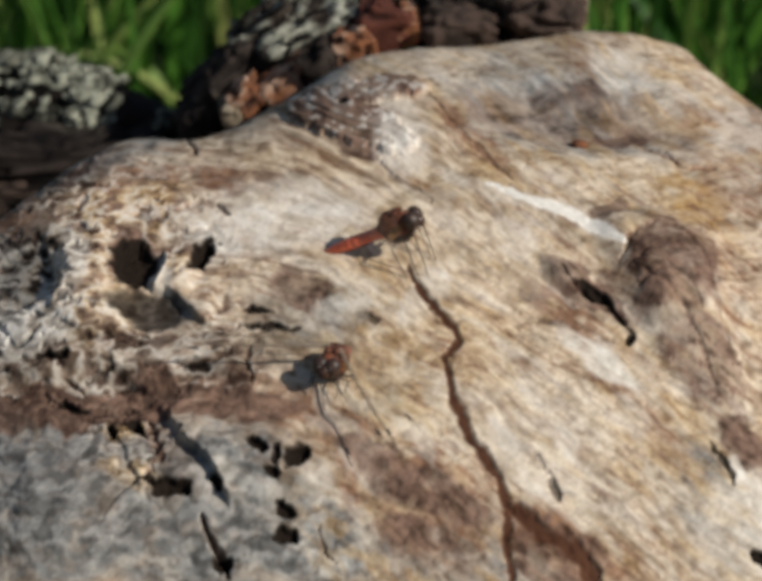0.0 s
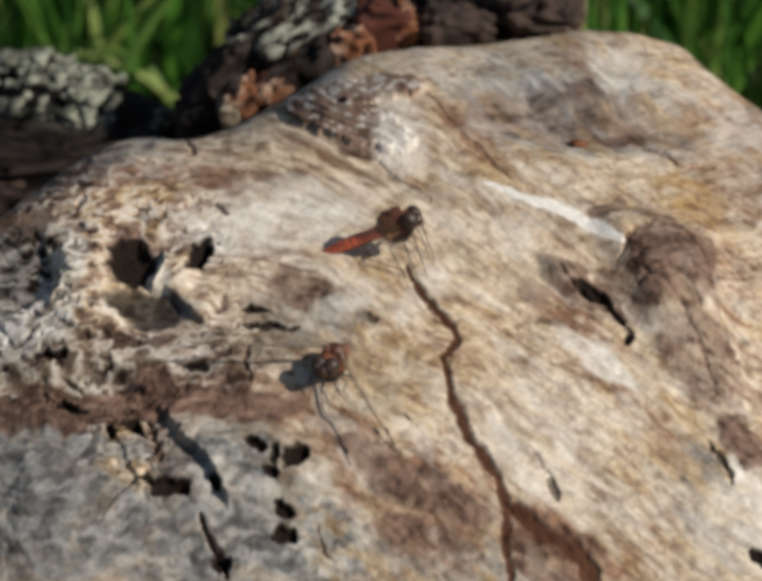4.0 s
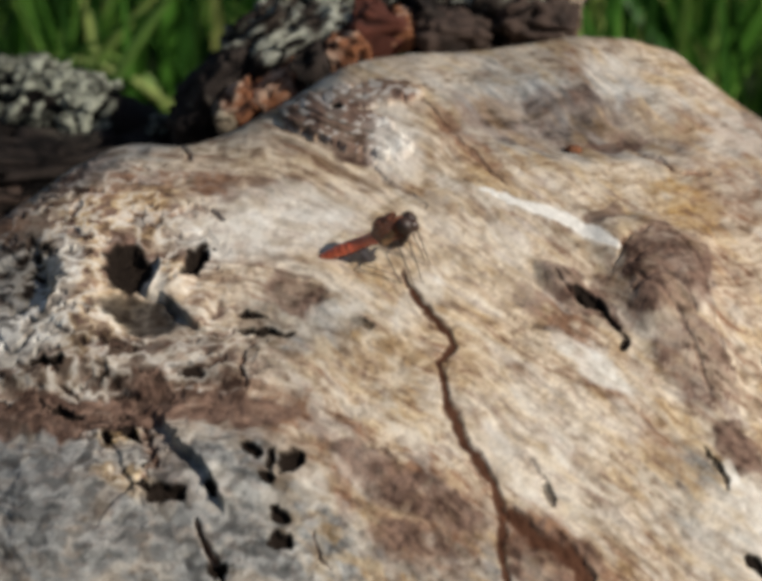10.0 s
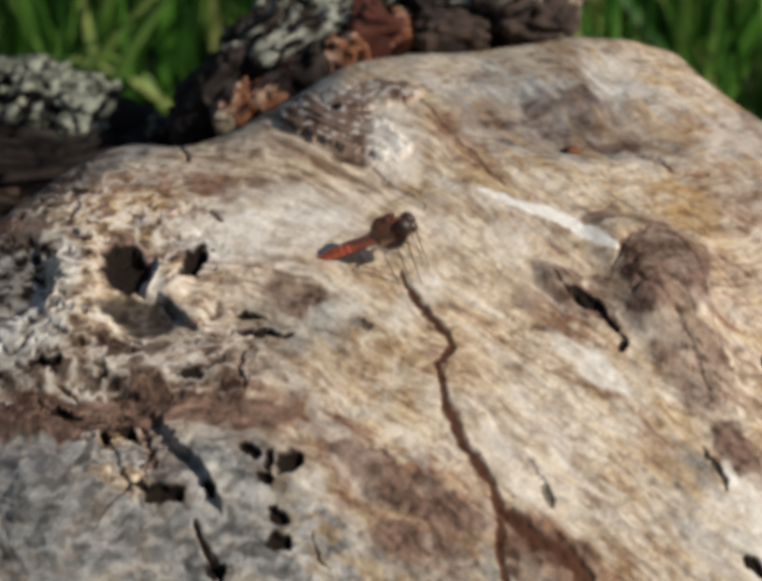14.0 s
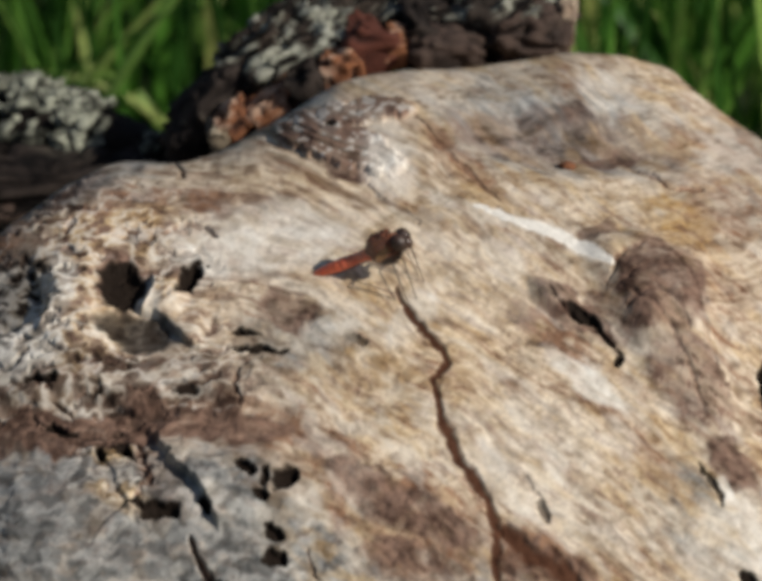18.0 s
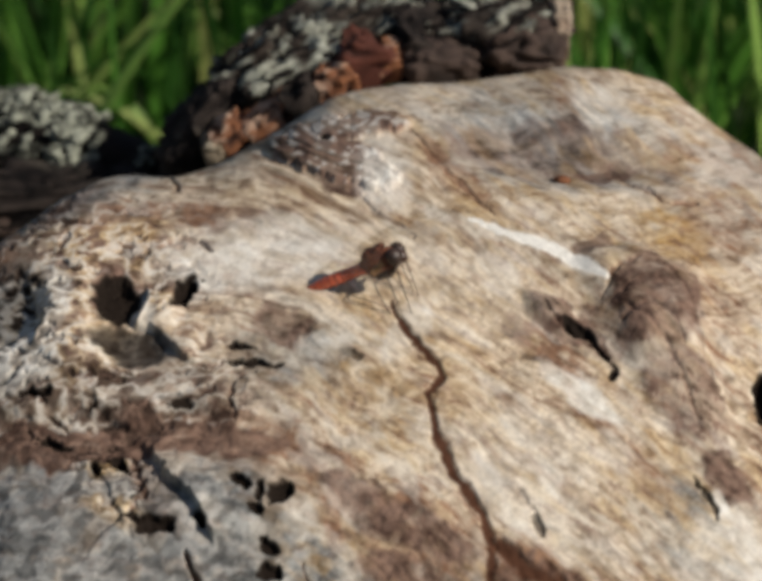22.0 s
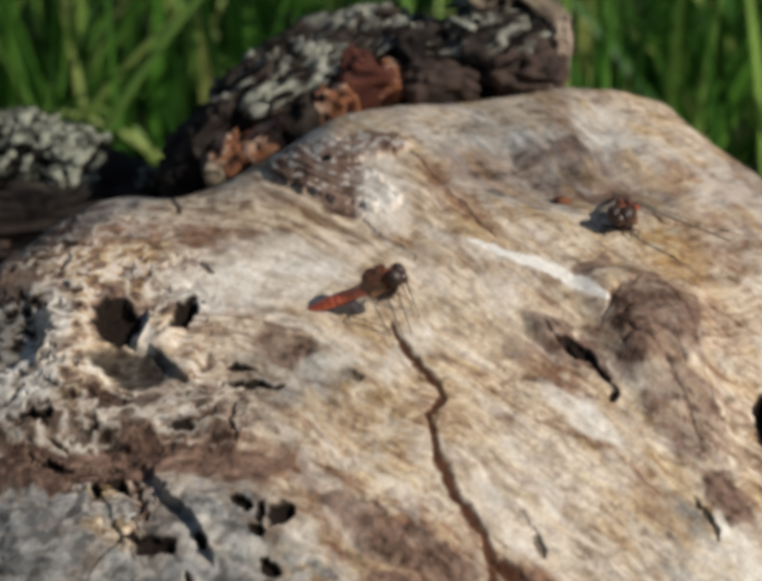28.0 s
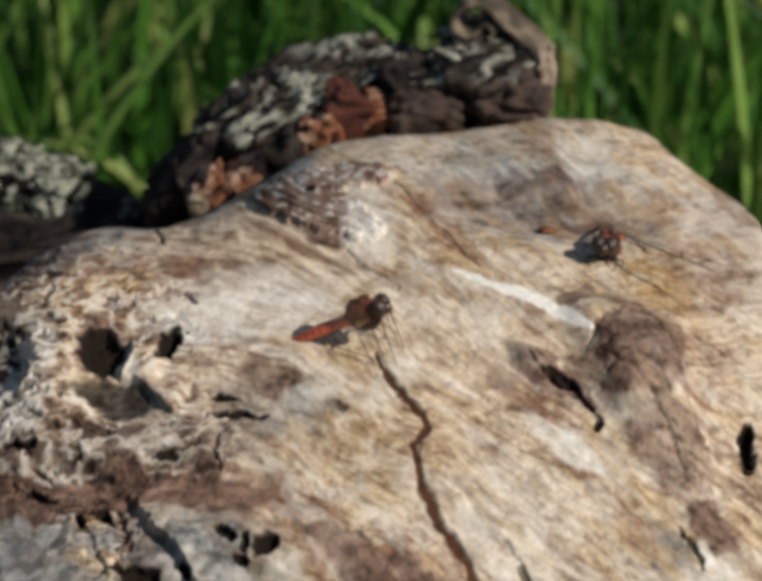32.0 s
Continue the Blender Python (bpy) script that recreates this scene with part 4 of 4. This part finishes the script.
def build_grass():
    random.seed(11)
    pieces = []
    for _ in range(1350):
        y = 0.35 + 0.75 * random.random() ** 1.3
        x = random.uniform(-0.32, 0.32) * (0.75 + 0.7 * y)
        h = random.uniform(0.1, 0.25)
        a = random.uniform(0, 6.28)
        r = h * random.uniform(0.05, 0.55)
        pieces.append(blade((x, y, -0.01), h, (r * math.cos(a), r * math.sin(a)), random.uniform(0.0025, 0.0075), random.uniform(0, 0.35)))
    for _ in range(26):
        h = random.uniform(0.15, 0.23)
        pieces.append(blade((random.uniform(0.03, 0.16), random.uniform(0.3, 0.44), -0.01), h, (h * random.uniform(-0.12, 0.12), h * random.uniform(-0.2, 0.1)), random.uniform(0.003, 0.005), random.uniform(0, 0.2), 10))
    for _ in range(22):
        h = random.uniform(0.16, 0.22)
        pieces.append(blade((random.uniform(0.05, 0.09), random.uniform(0.29, 0.36), -0.01), h, (h * random.uniform(-0.12, 0.12), h * random.uniform(-0.1, 0.1)), random.uniform(0.0025, 0.004), random.uniform(0, 0.15), 10))
    for _ in range(90):
        x, y, h = random.uniform(-0.22, 0.25), random.uniform(0.3, 0.5), random.uniform(0.14, 0.24)
        a = random.choice((0, math.pi)) + random.uniform(-0.5, 0.5)
        r = h * random.uniform(0.15, 0.6)
        pieces.append(blade((x, y, -0.01), h, (r * math.cos(a), r * math.sin(a)), random.uniform(0.003, 0.0065), random.uniform(0.05, 0.5), 10))
    for _ in range(9500):
        a, r = random.uniform(0, 6.28), 0.35 + 2.9 * random.random() ** 0.7
        x, y = r * math.cos(a) * 1.4, r * math.sin(a)
        if -1.3 < x < 0.3 and -0.3 < y < 0.36 or x * x + (y + 0.75) ** 2 < 0.12 or abs(x) < 0.25 and -0.75 < y < 0:
            continue
        h = random.uniform(0.08, 0.18)
        pieces.append(blade((x, y, -0.01), h, (random.uniform(-0.1, 0.1), random.uniform(-0.1, 0.1)), random.uniform(0.004, 0.009), 0.2, 4))
    # a few long stems that lean across, dry and pale
    for a, b, width in (((-0.0748, 0.2999, 0.1301), (-0.0442, 0.2999, 0.1485), 0.0024), ((-0.1114, 0.3570, 0.1298), (-0.0829, 0.3570, 0.1415), 0.0022)):
        a, b = Vector(a), Vector(b)
        base = a + (a - b) * ((a.z + 0.01) / (b.z - a.z))
        across = (b - a).cross(Vector((0, 1, 0))).normalized()
        verts = []
        for i in range(9):
            t = i / 8
            half = width * (1 - 0.8 * t ** 3) * 0.5
            p = base.lerp(b, t)
            verts += [p - across * half, p + Vector((0, -0.4 * half, 0)), p + across * half]
        pieces.append((verts, grid_faces(9, 3)))
    v, f = joined(pieces)
    tagged(new("grass", mesh("grass", v, f, GRASS)), "long lush green meadow grass, sunlit, with a few dry blades", "grass", kind="stuff")


build_grass()


# ---------------------------------------------------------------- dragonflies
def wing_shape(span, chord, fore):
    """Outline of a wing along +x: rows of (x, leading y, trailing y)."""
    out = []
    for i in range(15):
        t = i / 14
        lead = 0.10 * chord * math.sin(math.pi * t) - 0.05 * chord * t
        belly = chord * (math.sin(math.pi * min(1, t * 1.0 + 0.16) ** 0.8) ** 0.75 if fore else (1 - t ** 3.2) * (0.55 + 0.45 * math.sin(min(1, t * 2.2) * math.pi / 2)))
        belly = max(0.02 * chord, belly if t < 0.97 else belly * 0.5)
        out.append((span * t, lead, lead - belly))
    return out


def build_wing(parent, name, side, at, span, chord, fore, bold):
    rows = wing_shape(span, chord, fore)
    verts, cols = [], 6
    for i, (x, a, b) in enumerate(rows):
        for j in range(cols):
            s = j / (cols - 1)
            verts.append((side * x, a + (b - a) * s, 0.00022 * math.sin(j * 2.6) * (1 - x / span)))
    faces = grid_faces(len(rows), cols)
    wing = part(name, mesh(name, verts, faces if side < 0 else [tuple(reversed(f)) for f in faces], WING), parent, "clear veined wing", m=pose(*at))
    veins = []
    for s, r in ((0.0, 0.0002), (0.1, 0.00007), (0.22, 0.00003), (0.5, 0.000014), (0.75, 0.000012), (1.0, 0.00001)):
        pts = [(side * x, a + (b - a) * s, 0.0001) for x, a, b in rows]
        veins.append(tube(pts, [r * bold * (1 if fore else 0.35) * (1 - 0.5 * i / 14) for i in range(15)], 5))
    for i in range(1, 14, 1):
        x, a, b = rows[i]
        veins.append(tube([(side * x, a, 0.0001), (side * (x + 0.0006), (a + b) / 2, 0.0001), (side * x, b, 0.0001)], [0.000008] * 3, 4))
    v, f = joined(veins)
    part("vein", mesh("vein", v, f, VEIN), wing, "fine dark wing veins")
    if bold < 0.1:
        return wing
    x, a, b = rows[12]
    mark = [(side * (x + dx), a - dy, z) for z in (0.00025, -0.0001) for dx, dy in ((-0.0009, 0.0001), (0.0009, 0.0001), (0.0008, 0.0005), (-0.0009, 0.0005))]
    part("wing_spot", mesh("wing_spot", mark, [(0, 1, 2, 3), (7, 6, 5, 4), (0, 4, 5, 1), (1, 5, 6, 2), (2, 6, 7, 3), (3, 7, 4, 0)], DARK, False), wing, "dark brown wing spot")
    return wing


def ball(r, rings=10, around=14):
    rows = [(-r[1] * math.cos(math.pi * (i + 0.5) / rings), math.sin(math.pi * (i + 0.5) / rings), 0) for i in range(rings)]
    v, f = lathe([(y, s, 0) for y, s, _ in rows], around)
    return [(a * r[0], b, c * r[2]) for a, b, c in v], f


def build_dragonfly(label, stand, rise=0.0012, bold=0.8, long=0.72, stout=1.0, belly=0.94, red=RED):
    """A red darter, head along +y, origin in the middle of the thorax."""
    fly = tagged(new("dragonfly"), label, "dragonfly")
    fly["group"] = "dragonflies on the trunk"
    v, f = lathe([(-0.0040, 0.0013, 0.0002), (-0.0033, 0.0020, 0.0003), (-0.0016, 0.0026, 0.0004), (0.0005, 0.0027, 0.0002), (0.0024, 0.0022, 0.0), (0.0037, 0.0015, 0), (0.0043, 0.0008, 0)], 18, 1.2)
    v = np.array(v)
    v *= (1 + 0.1 * noise3(v, 900, 3, 2))[:, None]
    part("thorax", mesh("thorax", v, f, RUST), fly, "hairy rust-brown thorax")
    for side in (-1, 1):
        v, f = lathe([(-0.002, 0.0004, 0), (0, 0.0007, 0), (0.002, 0.0004, 0)], 8, 1.6)
        part("thorax_stripe", mesh("thorax_stripe", v, f, TAWNY), fly, "yellowish side stripe", m=pose(side * 0.0023, -0.0002, -0.0004, 25, 0, 0))
    # black underside marking, which also puts the unlit breast's shade into colour
    v, f = lathe([(-0.0036, 0.0011, -0.0012), (-0.0018, 0.0022, -0.0016), (0.0006, 0.0023, -0.0018), (0.0028, 0.0014, -0.0013)], 14, 1.0)
    part("breast_plate", mesh("breast_plate", v, f, DARK), fly, "dark underside of the thorax")
    for side in (-1, 1):
        for wy in (0.0008, -0.0016):
            part("wing_root", mesh("wing_root", *ball((0.0009, 0.0014, 0.0008), 6, 8), RUST), fly, "brown joint of a wing", m=pose(side * 0.0010, wy, 0.0027))
    head = part("head", mesh("head", *ball((0.0022, 0.0015, 0.0017)), DARK), fly, m=pose(0, 0.0040, -0.0001))
    for side in (-1, 1):
        part("eye", mesh("eye", *ball((0.0018, 0.0017, 0.0021)), EYEM), head, "glossy brown compound eye", m=pose(side * 0.0012, -0.0001, 0.0003, 0, side * 18, 0))
    part("face", mesh("face", *ball((0.0013, 0.0011, 0.0015)), FACE), head, "olive-brown face", m=pose(0, 0.0009, -0.0006))
    # abdomen: waist, then ten segments to a blunt tip
    widths = [0.0021, 0.0019, 0.0016, 0.0016, 0.00175, 0.0018, 0.0017, 0.0014, 0.0011, 0.0008, 0.0004]
    y = -0.0034
    for k in range(10):
        step = long * (0.0030 if 1 < k < 8 else 0.0018)
        a, b = widths[k] * stout, widths[k + 1] * stout
        sag = lambda q: rise * ((q + 0.0034) / 0.018) ** 2
        v, f = lathe([(y, a * 0.96, sag(y)), (y - step * 0.06, a * 0.99, sag(y)), (y - step * 0.5, (a + b) / 2 * 1.005, sag(y - step / 2)), (y - step * 0.94, b * 1.0, sag(y - step)), (y - step, b * 0.96, sag(y - step))], 12, 0.95)
        part("abdomen_segment", mesh("abdomen_segment", v, [tuple(reversed(q)) for q in f], red), fly)
        # black belly marking, widened to put the underside's shade into colour
        v, f = lathe([(y, a * belly, sag(y) - a * (1.19 - belly)), (y - step * 0.5, (a + b) * 0.52 * belly, sag(y - step / 2) - (a + b) * 0.52 * (1.19 - belly)), (y - step, b * belly, sag(y - step) - b * (1.19 - belly))], 12, 0.85)
        part("belly_plate", mesh("belly_plate", v, [tuple(reversed(q)) for q in f], DARK), fly, "dark underside of the abdomen")
        y -= step
    for side in (-1, 1):
        v, f = tube([(0, 0, 0), (0, -0.0008, 0.0002), (0, -0.0016, 0.0001)], [0.00022, 0.0002, 0.00006])
        part("tail_clasper", mesh("tail_clasper", v, f, DARK), fly, m=pose(side * 0.0003, y + 0.0001, rise))
    back = stand.inverted()
    for side in (-1, 1):
        for fy, ky, ty, reach in ((0.0018, 0.0036, 0.0034, 0.0026), (0.0006, 0.0016, 0.0016, 0.0038), (-0.0006, -0.0018, -0.0016, 0.0040)):
            foot = stand @ Vector((side * reach, ty, -0.009))
            foot = back @ Vector((foot.x, foot.y, trunk_z(foot.x, foot.y) + 0.0002))
            hip, knee = Vector((side * 0.0012, fy, -0.0026)), Vector((side * (reach + 0.0002), ky, -0.0028))
            pts = [hip, knee, knee.lerp(foot, 0.85), foot]
            v, f = tube(pts, [0.00024, 0.00018, 0.0001, 0.00007], 6)
            part("leg", mesh("leg", v, f, DARK), fly, "thin dark leg")
    wings = []
    for side in (-1, 1):
        wings.append((build_wing(fly, "forewing", side, (side * 0.0012, 0.0008, 0.0032), 0.0275, 0.0066, True, bold), side, True))
        wings.append((build_wing(fly, "hindwing", side, (side * 0.0012, -0.0016, 0.0031), 0.0265, 0.0086, False, bold), side, False))
    return fly, wings


def stance(at, heading, roll=0.0):
    """A pose at a place with local +y along heading, and the back up."""
    f = Vector(heading).normalized()
    r = f.cross(Vector((0, 0, 1))).normalized()
    u = r.cross(f)
    m = Matrix((r, f, u)).transposed().to_4x4()
    return Matrix.Translation(at) @ m @ pose(0, 0, 0, 0, roll, 0)


def wing_pose(wing, side, fore, lift, sweep):
    """A wing raised by lift degrees and swept forwards by sweep degrees."""
    at = wing.matrix_basis.translation
    return pose(*at, 0, 0, side * sweep) @ pose(0, 0, 0, 0, -side * lift, 0)


PERCH = stance((0.0032, 0.0068, 0.2258), (0.85, -0.27, 0.535))
SITS = stance((-0.0097, -0.0209, 0.2096), (-0.38, -0.89, 0.22))
percher, percher_wings = build_dragonfly("red darter dragonfly perched over the crack in the wood", PERCH, 0.0003, 0.04, 0.62, 0.8, 0.4)
visitor, visitor_wings = build_dragonfly("red darter dragonfly that sits, flies off and comes back", SITS, 0.0045, 1.4, 0.68, 0.7, red=DULL_RED)
for w, side, fore in percher_wings:
    w.matrix_basis = wing_pose(w, side, fore, -16 if fore else -10, 24 if fore else 14)
percher.matrix_basis = PERCH


# ---------------------------------------------------------------- what moves
def motions():
    sits = SITS
    rests = stance((0.0552, 0.0372, 0.2251), (-0.27, -0.87, 0.41))
    home = (-0.50, -0.86, 0.04)
    walk(visitor, [
        (0.0, sits), (8.6, sits),
        (8.7, stance((-0.0068, -0.0186, 0.2183), (0.05, -0.98, 0.16), -25)),
        (8.8, stance((-0.0039, -0.0157, 0.2223), (0.45, -0.85, 0.1), -55)),
        (8.9, stance((0.0012, -0.0143, 0.2302), (0.8, -0.55, 0.0), -80)),
        (9.0, stance((0.0081, -0.0086, 0.2360), (0.88, -0.38, -0.08), -80)),
        (9.1, stance((0.0186, 0.0036, 0.2411), (0.88, -0.35, -0.1), -80)),
        (9.2, stance((0.0305, 0.0214, 0.2416), (0.88, -0.35, -0.1), -80)),
        (9.3, stance((0.0451, 0.0428, 0.2453), (0.88, -0.35, -0.1), -80)),
        (9.4, stance((0.0619, 0.0643, 0.2481), (0.88, -0.35, -0.1), -70)),
        (9.6, stance((0.1006, 0.1000, 0.2539), (0.7, -0.6, 0.1))),
        (12.0, stance((0.55, 0.4, 0.45), (0.9, 0.4, 0.05))),
        (16.0, stance((0.85, 0.65, 0.5), (0.1, 1.0, 0.0))),
        (20.0, stance((0.68, 0.57, 0.48), (-0.8, 0.4, 0.0))),
        (23.0, stance((0.22, 0.15, 0.36), (-0.75, -0.6, -0.05))),
        (23.7, stance((0.0625, 0.1235, 0.2411), home)),
        (24, stance((0.0586, 0.1155, 0.2328), home)),
        (24.2, stance((0.0564, 0.1055, 0.2302), home)),
        (24.4, stance((0.0562, 0.0935, 0.2298), home)),
        (24.6, stance((0.0570, 0.0795, 0.2337), home)),
        (24.8, stance((0.0578, 0.0645, 0.2392), home)),
        (25.0, stance((0.0592, 0.0515, 0.2423), home)),
        (25.2, stance((0.0588, 0.0433, 0.2411), home)),
        (25.4, stance((0.0576, 0.0405, 0.2357), home)),
        (25.5, stance((0.0566, 0.0400, 0.2318), home)),
        (25.9, rests), (32.0, rests),
    ])
    for wing, side, fore in visitor_wings:
        # side 1 is the wing on the shaded flank
        still = wing_pose(wing, side, fore, *((-4, 22) if side > 0 else (-25, 38)) if fore else ((-2, 16) if side > 0 else (-21, 28)))
        folded = wing_pose(wing, side, fore, *((-3, -76) if side > 0 else (-10, 26)) if fore else ((-4, -77) if side > 0 else (-8, 18)))
        rows, beat = [(0.0, still), (8.6, still)], 1.0
        for start, end in ((8.6, 9.7), (23.2, 25.85)):
            t = start + 1 / 30
            if start > 10:
                rows += [(9.8, still), (23.2, still)]
            while t < end:
                beat = -beat
                rows.append((t, wing_pose(wing, side, fore, 6 + 34 * beat * (1 if fore else -1), 4)))
                t += 1 / 30
        rows += [(25.9, folded), (32.0, folded)]
        walk(wing, rows)


motions()
